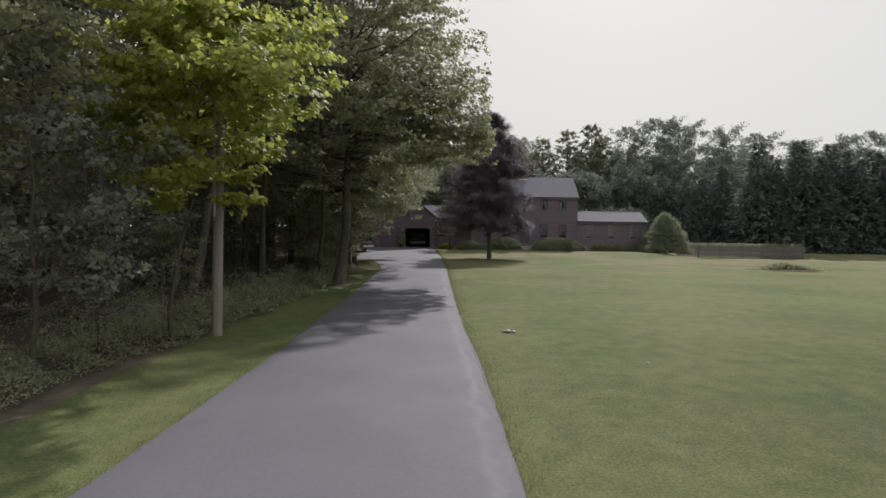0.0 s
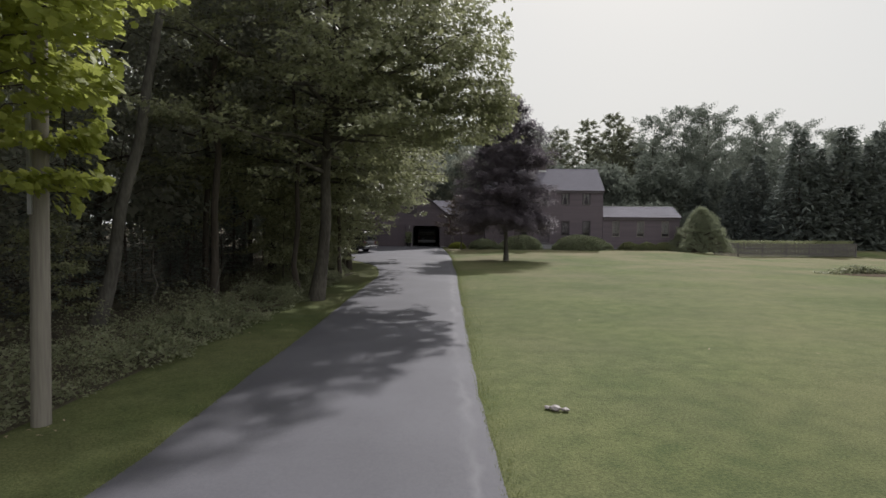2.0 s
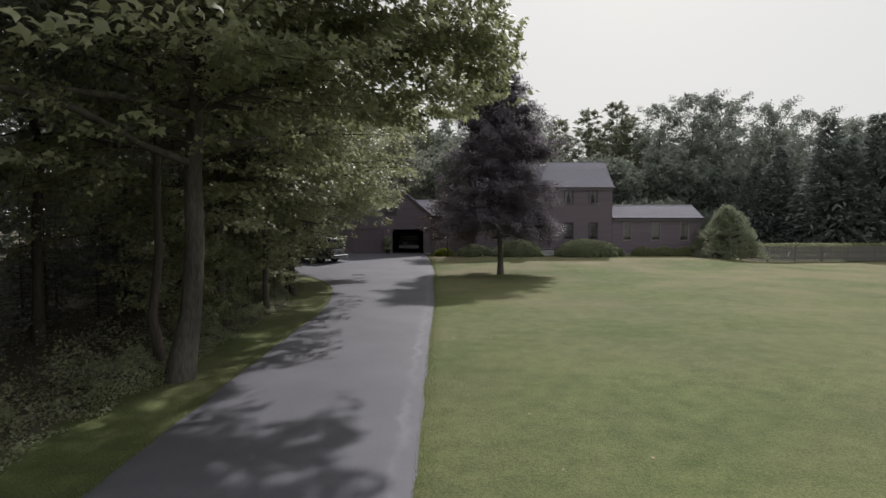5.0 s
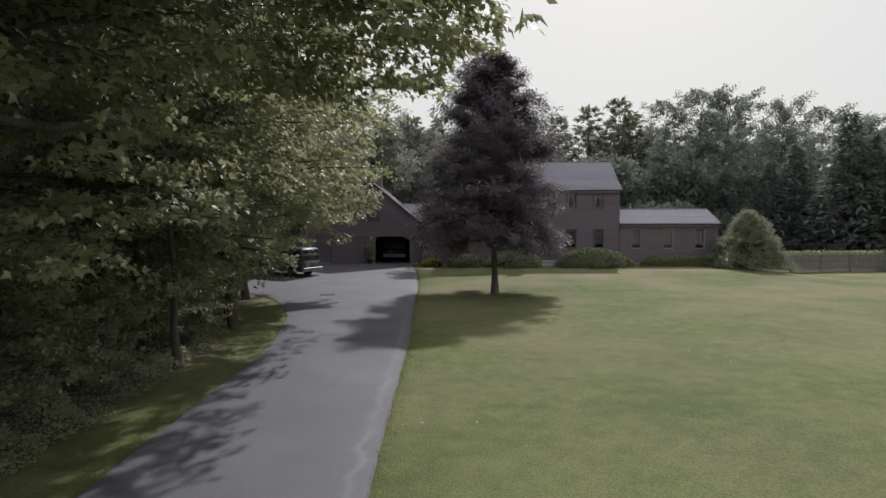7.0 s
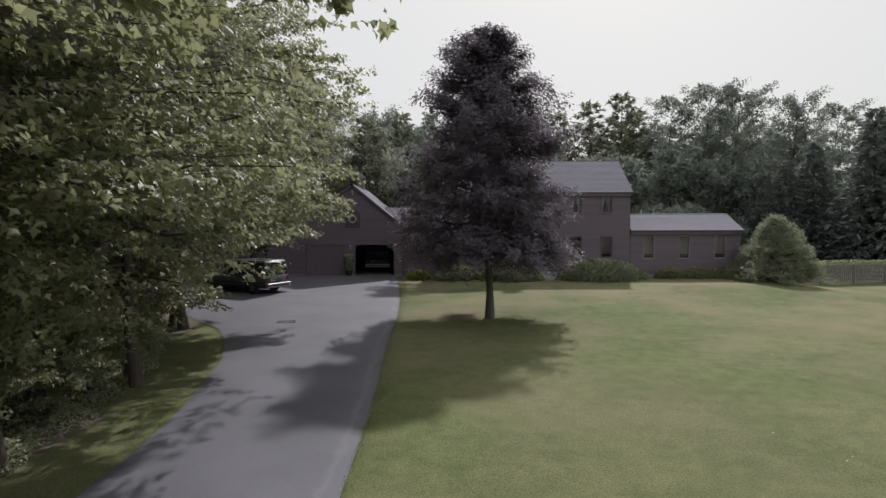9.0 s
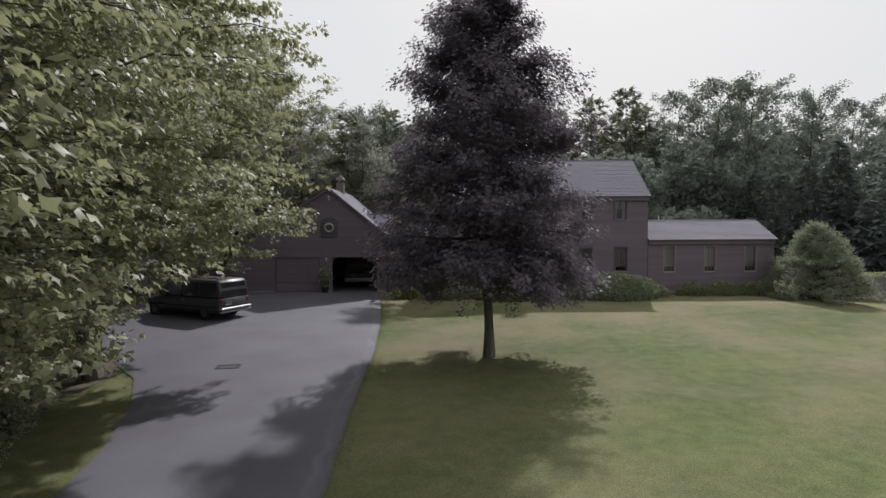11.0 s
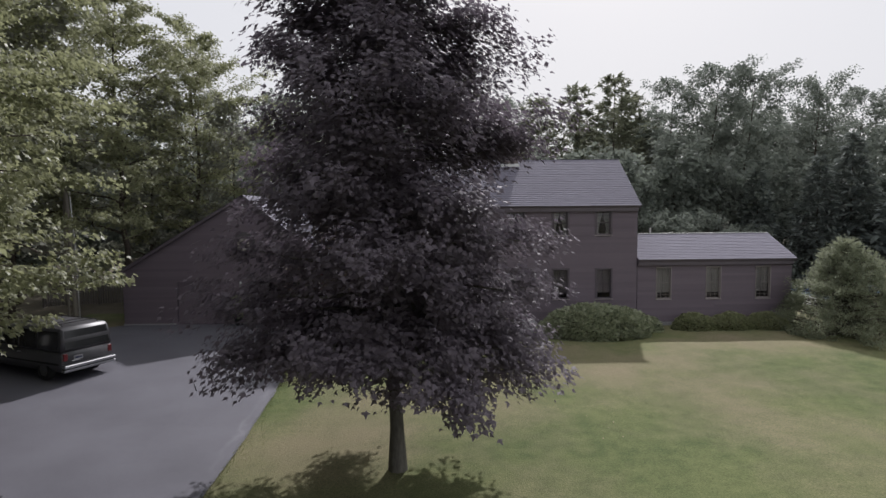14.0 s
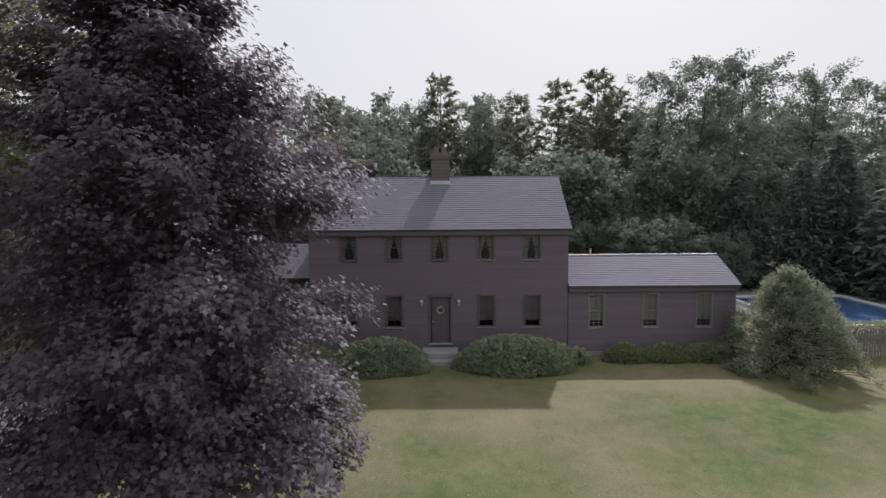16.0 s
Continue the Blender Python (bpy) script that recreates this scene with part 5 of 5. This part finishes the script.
tagged(new("fallen_leaves", leaves("fallen_leaves", at, 0.055, MAPLE_LITE, LITTER, ru, 0.25)), "few dry brown leaves lying on the lawn", "fallen leaves", kind="stuff")

# pale stones in the grass
def pebble(x, y, r, seed):
    bm = bmesh.new()
    bmesh.ops.create_icosphere(bm, subdivisions=3, radius=r)
    for v in bm.verts:
        v.co *= 1 + 0.35 * noise.noise(v.co * (1 / r) + Vector((seed, 0, 0)))
        v.co.z *= 0.5
    ob = new("stone", bpy.data.meshes.new("stone"))
    bm.to_mesh(ob.data)
    bm.free()
    ob.data.materials.append(CREAM)
    ob.location = (x, y, gz(x, y) + 0.2 * r)
    tagged(ob, "small pale stone lying in the short grass", "stone", group="stones in the grass")


for x, y, r in ((1.57, 13.3, 0.075), (1.7, 13.26, 0.05), (1.47, 13.35, 0.045), (3.78, 10.26, 0.03)):
    pebble(x, y, r, 9 * x)

# ---- utility pole, fences, pool ----
def pole(x, y, height, r, label, lean=0.0):
    ob = empty("utility_pole", label, "pole", (x, y, gz(x, y)))
    part("shaft", quick_mesh("shaft", *tube([(0, 0, -0.2), (lean * 0.3, 0, height * 0.3), (lean * 0.7, 0, height * 0.7), (lean, 0, height)], (r * 1.08, r, r * 0.93, r * 0.85), 16), POLE), POLE, ob)
    return ob


p1 = pole(-4.98, 12.45, 9.5, 0.105, "round pale weathered wooden utility pole at the verge", 0.12)
part("cable_guard", boxes(((-0.02, -0.135, 2.6), (0.03, -0.1, 8.5))), METAL, p1)
p2 = pole(-13.3, 64.0, 7.9, 0.11, "weathered wooden utility pole near the garage", -0.3)
part("conduit", quick_mesh("conduit", *tube([(0.24, -0.1, -0.1), (0.14, -0.1, 4), (0.0, -0.1, 6.6)], [0.04] * 3, 7), METAL), METAL, p2)
pole(-14.6, 65.5, 7.2, 0.06, "thin grey wooden pole beside the utility pole")
wire = empty("overhead_wires", "thin dark wires running from the utility pole", "wire")
for dz in (6.7, 6.2):
    pts = [(-13.5 - 12 * t, 64 + 1.5 * t, gz(-13, 64) + dz - 0.5 * math.sin(math.pi * t)) for t in np.linspace(0, 1, 9)]
    part("strand", quick_mesh("strand", *tube(pts, [0.012] * 9, 4), DARK), DARK, wire)


def picket_fence(x0, x1, y0, y1, label, height=1.15, step=0.15, width=0.09):
    ob = empty("picket_fence", label, "fence")
    n = int(math.hypot(x1 - x0, y1 - y0) / step)
    a = math.atan2(y1 - y0, x1 - x0)
    w, t, h = width / 2, 0.01, height
    me = mesh_of("picket", [(-w, -t, 0.04), (w, -t, 0.04), (w, -t, h - 0.05), (0, -t, h), (-w, -t, h - 0.05), (-w, t, 0.04), (w, t, 0.04), (w, t, h - 0.05), (0, t, h), (-w, t, h - 0.05)],
                 [(0, 1, 2, 3, 4), (9, 8, 7, 6, 5), (0, 5, 6, 1), (1, 6, 7, 2), (2, 7, 8, 3), (3, 8, 9, 4), (4, 9, 5, 0)], FENCE)
    for i in range(n):
        t_ = (i + 0.5) / n
        x, y = x0 + (x1 - x0) * t_, y0 + (y1 - y0) * t_
        o = part("picket", me, FENCE, ob)
        o.matrix_basis = pose(x, y, gz(x, y), 0, random.uniform(-0.8, 0.8), math.degrees(a)) @ Matrix.Diagonal((1, 1, random.uniform(0.98, 1.03), 1))
    for z in (0.3, 0.85):
        v, f = tube([(x0 + (x1 - x0) * t, y0 + (y1 - y0) * t + 0.04, gz(x0 + (x1 - x0) * t, y0) + z) for t in (0, 0.25, 0.5, 0.75, 1)], [0.045] * 5, 4)
        part("rail", quick_mesh("rail", v, f, FENCE), FENCE, ob)
    for k in range(max(2, n // 16 + 1)):
        t_ = k / max(1, n // 16)
        x, y = x0 + (x1 - x0) * t_, y0 + (y1 - y0) * t_
        part("post", boxes(((x - 0.05, y + 0.05, gz(x, y) - 0.1), (x + 0.05, y + 0.15, gz(x, y) + height))), FENCE, ob)
    return ob


picket_fence(26.0, 41.0, 62.4, 64.0, "weathered grey picket fence at the edge of the lawn", 1.38)
picket_fence(-19.0, -12.2, 70.0, 70.0, "weathered grey picket fence beyond the garage", 1.35)
rh = R(91)
hx = rh.uniform(26, 41, 14000)
hp = np.stack([hx, 63.0 + (hx - 26) * 1.6 / 15 + rh.normal(0, 0.18, 14000), rh.uniform(0.0, 1.27, 14000)], 1)
hedge = empty("clipped_hedge", "low bright green hedge behind the picket fence", "hedge")
part("leafage", leaves("leafage", hp, 0.1, QUAD, HEDGE, rh, 0.7), HEDGE, hedge)

WATER = material("pool_water", (0.075, 0.14, 0.28), (0.06, 0.115, 0.24), rough=0.12, grain=3, broad=0.5, bump=0.08, spec=0.5)
pool = empty("swimming_pool", "blue rectangular swimming pool with pale coping", "pool")
part("water", boxes(((29.4, 67.4, -0.2), (37.2, 76.4, 0.12))), WATER, pool)
part("coping", boxes(((29.0, 67.0, -0.1), (37.6, 67.39, 0.2)), ((29.0, 76.41, -0.1), (37.6, 76.8, 0.2)), ((29.0, 67.4, -0.1), (29.39, 76.4, 0.2)), ((37.21, 67.4, -0.1), (37.6, 76.4, 0.2)), bevel=0.02), WHITE, pool)
for dx in (0, 0.5):
    part("ladder_rail", quick_mesh("ladder_rail", *tube([(34.2 + dx, 76.9, 0.15), (34.2 + dx, 76.85, 0.8), (34.2 + dx, 76.6, 0.95), (34.2 + dx, 76.3, 0.75), (34.2 + dx, 76.25, 0.1)], [0.025] * 5, 6), METAL), METAL, pool)
tagged(new("pavement", mesh_of("pavement", [(x, y, z) for z in (0.03, -0.4) for x, y in ((27.6, 65.6), (39.4, 65.6), (39.4, 79), (27.6, 79))], [(0, 1, 2, 3), (0, 4, 5, 1), (1, 5, 6, 2), (2, 6, 7, 3), (3, 7, 4, 0)], GRANITE)), "pale paving round the swimming pool", "paving", kind="structure")

# bed on the lawn
bed = empty("flower_bed", "small bed of low weedy plants on the lawn", "flower bed")
rb = R(95)
n = 3500
bp = np.stack([rb.normal(23.2, 0.85, n), rb.normal(37.9, 0.28, n), rb.uniform(0.0, 1, n) ** 1.8 * 0.42], 1)
bp[:, 2] *= np.clip(1.15 - np.abs(bp[:, 0] - 23.0) / 1.9, 0.2, 1.2)
part("leafage", leaves("leafage", bp, 0.13, QUAD, FERN, rb, 0.8), FERN, bed)
SOIL = material("soil", (0.1, 0.075, 0.05), (0.06, 0.045, 0.03), rough=0.95, grain=14, broad=2, bump=0.6, spec=0.1)
part("soil", ball(bmesh.new(), (23.2, 37.9, -0.03), 1.75, 20, 0.05), SOIL, bed)

# storm drain in the drive
IRON = material("cast_iron", (0.03, 0.029, 0.03), (0.016, 0.016, 0.017), rough=0.75, metal=0.0, grain=30, broad=4, bump=0.3)
drain = empty("storm_drain", "dark cast-iron drain grate set in the asphalt", "drain", (-4.45, 46.05, gz(-4.45, 46) + 0.024))
drain.rotation_euler, drain.scale = (0, 0, 0.15), (0.72, 0.8, 1)
part("rim", boxes(((-0.5, -0.32, -0.02), (0.5, -0.25, 0.012)), ((-0.5, 0.25, -0.02), (0.5, 0.32, 0.012)), ((-0.5, -0.25, -0.02), (-0.43, 0.25, 0.012)), ((0.43, -0.25, -0.02), (0.5, 0.25, 0.012))), IRON, drain)
for k in range(9):
    part("bar", boxes(((-0.41 + k * 0.095, -0.25, -0.02), (-0.36 + k * 0.095, 0.25, 0.009))), IRON, drain)
# shallow black plate painted as the darkness of the drain's hole
part("dark_plate", boxes(((-0.43, -0.25, -0.022), (0.43, 0.25, -0.016))), IRON, drain)

# small post with a box by the parking place
post = empty("meter_post", "short post with a small white box beside the drive", "post", (-12.3, 53.9, 0.05))
part("shaft", boxes(((-0.05, -0.05, -0.2), (0.05, 0.05, 0.9)), bevel=0.01), material("blue_grey_paint", (0.12, 0.14, 0.2), rough=0.6), post)
part("box", boxes(((-0.11, -0.09, 0.88), (0.11, 0.09, 1.24)), bevel=0.02), WHITE, post)

# potted plant between the garage doors
pot = empty("planter", "dark pot with a tall leafy plant by the garage", "planter", (-4.55, 62.35, gz(-4.5, 62.3) + 0.02))
bm = bmesh.new()
bmesh.ops.create_cone(bm, segments=20, radius1=0.17, radius2=0.24, depth=0.4, cap_ends=True)
bmesh.ops.translate(bm, verts=bm.verts, vec=(0, 0, 0.2))
part("pot", bm, IRON, pot)
rp = R(97)
pp = np.stack([rp.normal(0, 0.13, 900), rp.normal(0, 0.13, 900), rp.uniform(0.35, 1.45, 900)], 1)
part("leafage", leaves("leafage", pp, 0.12, QUAD, RHODO, rp, 0.8), RHODO, pot)


# wreaths, lanterns
def ring(at, r, thick, mat, name, label):
    ob = empty(name, label, "wreath", at)
    a = np.linspace(0, 2 * math.pi, 25)
    v, f = tube([(r * math.cos(t), 0, r * math.sin(t)) for t in a], [thick] * 25, 8)
    part("ring", quick_mesh("ring", v + np.random.default_rng(5).normal(0, thick * 0.12, v.shape), f, mat), mat, ob)
    rw = R(98)
    t = rw.uniform(0, 6.28, 140)
    q = np.stack([r * np.cos(t), np.full(140, -thick * 0.6), r * np.sin(t)], 1) + rw.normal(0, thick * 0.35, (140, 3))
    part("leafage", leaves("leafage", q, 0.06, QUAD, mat, rw, 2.0), mat, ob)
    return ob


STRAW = material("dried_vine", (0.46, 0.43, 0.39), (0.3, 0.28, 0.25), rough=0.9, grain=20)
ring((-4.31, GY - 0.13, 4.28), 0.24, 0.06, STRAW, "wreath", "pale dried-vine wreath on the garage loft window")
ring((8.84, HY - 0.03, 2.42), 0.15, 0.035, STRAW, "wreath", "small dried wreath on the front door")


def lantern(x, y, z):
    ob = empty("wall_lantern", "small metal wall lantern beside a door", "lamp", (x, y, z))
    part("back_plate", boxes(((-0.05, -0.02, -0.12), (0.05, 0.0, 0.12)), bevel=0.008), METAL, ob)
    part("cage", boxes(((-0.05, -0.15, -0.09), (0.05, -0.04, 0.09)), bevel=0.02), GRANITE, ob)
    bm = bmesh.new()
    bmesh.ops.create_cone(bm, segments=8, radius1=0.09, radius2=0.01, depth=0.08, cap_ends=True)
    bmesh.ops.translate(bm, verts=bm.verts, vec=(0, -0.1, 0.145))
    part("cap", bm, METAL, ob)


lantern(8.0, HY - 0.03, 2.72)
lantern(9.66, HY - 0.03, 2.72)
lantern(-4.3, GY - 0.03, 6.05)
lantern(-4.5, GY - 0.03, 2.3)

# flag on a short staff at the garage corner
flag = empty("flag", "striped cloth flag hanging from a short staff", "flag", (GR + 0.05, GY - 0.05, 2.6))
part("staff", quick_mesh("staff", *tube([(0, 0, -0.2), (0.25, -0.55, 0.35), (0.5, -1.1, 0.9)], [0.015] * 3, 7), WHITE), WHITE, flag)
RED = material("red_cloth", (0.3, 0.05, 0.05), rough=0.9, grain=20, bump=0.05)
NAVY = material("navy_cloth", (0.04, 0.05, 0.12), rough=0.9, grain=20, bump=0.05)
for k in range(9):
    v = []
    for r in range(9):
        for c in (0, 1):
            u = (k + c) / 9
            v.append((0.25 + 0.24 * u + 0.04 * math.sin(r * 0.9 + u * 6), -0.55 - 0.5 * u + 0.05 * math.sin(r * 0.8 + 7 * u), 0.33 + 0.52 * u - 0.14 * r))
    part("stripe", mesh_of("stripe", v, [(2 * r, 2 * r + 1, 2 * r + 3, 2 * r + 2) for r in range(8)], NAVY if k > 5 else (RED if k % 2 else WHITE), True), WHITE, flag)

# garden obelisk
ob = empty("garden_obelisk", "slender pale wire plant obelisk in the bed", "trellis", (-0.15, 60.4, gz(0, 60.4)))
for sx in (-1, 1):
    for sy in (-1, 1):
        part("leg", quick_mesh("leg", *tube([(0.24 * sx, 0.24 * sy, 0), (0.12 * sx, 0.12 * sy, 0.75), (0.01 * sx, 0.01 * sy, 1.5)], [0.014] * 3, 6), STRAW), STRAW, ob)
for z, r in ((0.45, 0.17), (0.95, 0.09)):
    part("hoop", quick_mesh("hoop", *tube([(r * math.cos(t), r * math.sin(t), z) for t in np.linspace(0, 6.283, 13)], [0.01] * 13, 5), STRAW), STRAW, ob)

# boxed flue on the garage ridge, with a pointed metal cap on short legs
stove = part("stove_pipe", boxes(((-4.52, 66.6, 6.2), (-4.04, 67.08, 7.3)), bevel=0.02), BRICK, house, "dark boxed flue on the garage ridge")
for dx in (-4.48, -4.11):
    for dy in (66.64, 67.01):
        part("leg", boxes(((dx, dy, 7.29), (dx + 0.03, dy + 0.03, 7.46))), OLD_METAL, stove)
part("cap", mesh_of("cap", [(-4.6, 66.52, 7.45), (-3.96, 66.52, 7.45), (-3.96, 67.16, 7.45), (-4.6, 67.16, 7.45), (-4.28, 66.84, 7.82)],
                    [(0, 3, 2, 1), (0, 1, 4), (1, 2, 4), (2, 3, 4), (3, 0, 4)], OLD_METAL), OLD_METAL, stove)
part("spike", quick_mesh("spike", *tube([(-4.28, 66.84, 7.78), (-4.28, 66.84, 7.95), (-4.28, 66.84, 8.1)], (0.03, 0.02, 0.006), 6), OLD_METAL), OLD_METAL, stove)

# ---- vehicles ----
PAINT = material("black_car_paint", (0.06, 0.058, 0.064), (0.042, 0.041, 0.046), rough=0.42, grain=4, broad=1, bump=0.0, spec=0.6)
CHROME = material("bumper_metal", (0.5, 0.5, 0.51), (0.38, 0.38, 0.4), rough=0.28, metal=0.9, grain=8, bump=0)
TYRE = material("tyre_rubber", (0.02, 0.02, 0.02), rough=0.85, grain=20)
RIM = material("wheel_rim", (0.14, 0.14, 0.145), rough=0.45, metal=0.6, grain=8, bump=0)
LAMP_RED = material("tail_lamp_red", (0.2, 0.025, 0.03), (0.12, 0.02, 0.022), rough=0.3, grain=10, bump=0)
TINT = material("dark_tinted_glass", (0.045, 0.047, 0.05), (0.02, 0.02, 0.022), rough=0.1, grain=2, bump=0, spec=0.45)


def loft(name, stations, mat, parent, label=""):
    """A body through cross-sections: each (x, [(y, z), ...]) with equal numbers of corners, mirrored to both sides."""
    v, f = [], []
    m = len(stations[0][1]) * 2
    for x, half in stations:
        v += [(x, y, z) for y, z in half] + [(x, -y, z) for y, z in reversed(half)]
    for i in range(len(stations) - 1):
        for k in range(m):
            a, b = i * m + k, i * m + (k + 1) % m
            f.append((a, b, b + m, a + m))
    f += [tuple(range(m))[::-1], tuple(range((len(stations) - 1) * m, len(stations) * m))]
    bm = bmesh.new()
    bv = [bm.verts.new(c) for c in v]
    for q in f:
        bm.faces.new([bv[k] for k in q])
    bmesh.ops.recalc_face_normals(bm, faces=bm.faces)
    bmesh.ops.bevel(bm, geom=[e for e in bm.edges if e.calc_face_angle(0) > 0.35], offset=0.035, segments=2, affect="EDGES")
    ob = part(name, bm, mat, parent, label)
    ob.data.shade_smooth()
    return ob


def wheel(parent, x, y, r=0.35, w=0.22):
    s = 1 if y > 0 else -1
    prof = [(r * 0.62, w / 2), (r * 0.93, w / 2), (r, w * 0.36), (r, -w * 0.36), (r * 0.93, -w / 2), (r * 0.62, -w / 2)]
    v, f, n = [], [], 28
    for i in range(n):
        a = 2 * math.pi * i / n
        v += [(x + q * math.cos(a), y + d, r + q * math.sin(a)) for q, d in prof]
    for i in range(n):
        for k in range(5):
            f.append((i * 6 + k, i * 6 + k + 1, (i + 1) % n * 6 + k + 1, (i + 1) % n * 6 + k))
    wh = part("wheel", mesh_of("wheel", v, f, TYRE, True), TYRE, parent)
    bm = bmesh.new()
    bmesh.ops.create_cone(bm, segments=24, radius1=r * 0.63, radius2=r * 0.55, depth=0.06, cap_ends=True)
    bmesh.ops.rotate(bm, verts=bm.verts, matrix=Matrix.Rotation(-s * math.pi / 2, 3, "X"))
    bmesh.ops.translate(bm, verts=bm.verts, vec=(x, y + s * w * 0.36, r))
    part("rim", bm, RIM, wh)
    bm = bmesh.new()
    for k in range(5):
        a = 2 * math.pi * k / 5
        g = bmesh.ops.create_cube(bm, size=1)
        bmesh.ops.transform(bm, verts=g["verts"], matrix=Matrix.Translation((x, y + s * (w * 0.36 + 0.03), r)) @ Matrix.Rotation(a, 4, "Y") @ Matrix.Translation((0, 0, r * 0.3)) @ Matrix.Diagonal((0.05, 0.02, r * 0.55, 1)))
    part("spoke", bm, RIM, wh)


def estate(name, label, m):
    """A tall boxy people carrier: origin on the ground under the rear axle, nose towards +x."""
    car = empty(name, label, "car")
    car.matrix_basis = m
    low, belt, base = 0.32, 1.04, 3.25
    side = lambda w, top: [(w - 0.07, low), (w, 0.55), (w, 0.85), (w - 0.025, top)]
    loft("body", [(-1.0, side(0.86, 1.0)), (-0.9, side(0.92, belt)), (0.6, side(0.94, belt)), (2.5, side(0.94, 1.05)), (3.1, side(0.92, 1.0)), (3.75, side(0.87, 0.9)), (3.95, side(0.78, 0.74))], PAINT, car)
    cab = lambda w, a, b, c: [(w, a), (w - 0.02, a + 0.3), (c, b - 0.06), (c - 0.07, b)]
    loft("cabin", [(-0.98, cab(0.89, belt - 0.02, 1.4, 0.86)), (-0.9, cab(0.905, belt - 0.02, 1.81, 0.83)), (-0.78, cab(0.91, belt - 0.02, 1.85, 0.83)), (-0.3, cab(0.91, belt - 0.02, 1.86, 0.83)), (1.5, cab(0.91, belt - 0.02, 1.86, 0.83)), (2.05, cab(0.9, belt - 0.02, 1.8, 0.8)), (2.95, cab(0.86, belt - 0.06, 1.1, 0.78))], PAINT, car)
    for s in (1, -1):
        for a, b, front in ((-0.8, 0.25, 0), (0.33, 1.3, 0), (1.4, 2.3, 1)):
            v = [(a, s * 0.9, 1.1), (b + 0.2 * front, s * 0.9, 1.1), (b - 0.28 * front, s * 0.852, 1.72), (a, s * 0.852, 1.72)]
            v += [(x, y + s * 0.014, z + 0.004) for x, y, z in v]
            part("side_window", mesh_of("side_window", v, [(0, 1, 2, 3), (7, 6, 5, 4), (0, 4, 5, 1), (1, 5, 6, 2), (2, 6, 7, 3), (3, 7, 4, 0)], TINT), TINT, car)
        part("side_moulding", boxes(((-0.85, s * 0.94 - 0.012, 0.6), (3.6, s * 0.94 + 0.012, 0.66))), TYRE, car)
        part("roof_rail", quick_mesh("roof_rail", *tube([(-0.65, s * 0.62, 1.84), (-0.6, s * 0.62, 1.92), (1.3, s * 0.62, 1.92), (1.38, s * 0.62, 1.84)], [0.016] * 4, 6), TYRE), TYRE, car)
        part("tail_lamp", boxes(((-1.03, s * 0.79 - 0.07, 0.74), (-0.95, s * 0.79 + 0.07, 0.98)), bevel=0.015), LAMP_RED, car, "red tail lamp")
        part("headlamp", boxes(((3.78, s * 0.62 - 0.16, 0.62), (3.93, s * 0.62 + 0.14, 0.78)), bevel=0.02), CHROME, car)
        part("door_mirror", boxes(((2.35, s * 0.98 - 0.09, 1.04), (2.47, s * 0.98 + 0.09, 1.2)), bevel=0.03), PAINT, car)
        part("door_handle", boxes(((1.2, s * 0.95 - 0.015, 0.9), (1.37, s * 0.95 + 0.015, 0.94))), CHROME, car)
        wheel(car, 0, s * 0.81)
        wheel(car, base, s * 0.81)
    v = [(-0.985, -0.79, 1.12), (-0.985, 0.79, 1.12), (-0.905, 0.74, 1.74), (-0.905, -0.74, 1.74)]
    v += [(x - 0.025, y, z) for x, y, z in v]
    part("rear_window", mesh_of("rear_window", v, [(0, 1, 2, 3), (7, 6, 5, 4), (0, 4, 5, 1), (1, 5, 6, 2), (2, 6, 7, 3), (3, 7, 4, 0)], TINT), TINT, car)
    for y in (-0.3, 0.3):
        part("roof_bar", quick_mesh("roof_bar", *tube([(-0.5 + 0.8 * (y + 0.3), -0.62, 1.92), (-0.5 + 0.8 * (y + 0.3), 0, 1.935), (-0.5 + 0.8 * (y + 0.3), 0.62, 1.92)], [0.014] * 3, 6), TYRE), TYRE, car)
    bumper = part("rear_bumper", boxes(((-1.14, -0.93, 0.36), (-0.96, 0.93, 0.46)), ((-1.17, -0.92, 0.49), (-0.96, 0.92, 0.6)), bevel=0.025), CHROME, car, "bright metal bumper")
    part("bumper_strip", boxes(((-1.12, -0.91, 0.455), (-0.97, 0.91, 0.495))), TYRE, bumper)
    part("tailgate_trim", boxes(((-1.035, 0.3, 0.7), (-0.99, 0.6, 0.72)), bevel=0.008), CHROME, car)
    part("front_bumper", boxes(((3.86, -0.86, 0.36), (4.04, 0.86, 0.54)), bevel=0.03), CHROME, car)
    plate = part("number_plate", boxes(((-1.02, 0.2, 0.72), (-1.0, 0.52, 0.87))), GRANITE, car, "pale number plate")
    part("plate_bar", boxes(((-1.026, 0.24, 0.77), (-1.021, 0.48, 0.82))), NAVY, plate)
    part("windscreen", mesh_of("windscreen", [(2.92, -0.76, 1.13), (2.92, 0.76, 1.13), (2.12, 0.68, 1.74), (2.12, -0.68, 1.74), (2.95, -0.76, 1.14), (2.95, 0.76, 1.14), (2.15, 0.68, 1.75), (2.15, -0.68, 1.75)], [(0, 1, 2, 3), (7, 6, 5, 4), (0, 4, 5, 1), (1, 5, 6, 2), (2, 6, 7, 3), (3, 7, 4, 0)], TINT), TINT, car)
    return car


estate("people_carrier", "black boxy people carrier parked on the drive", pose(-8.2, 55.2, 0.1, 0, 0, 154.5))
estate("people_carrier", "dark car inside the open garage", pose(-2.9, 66.4, 0.36, 0, 0, 90))
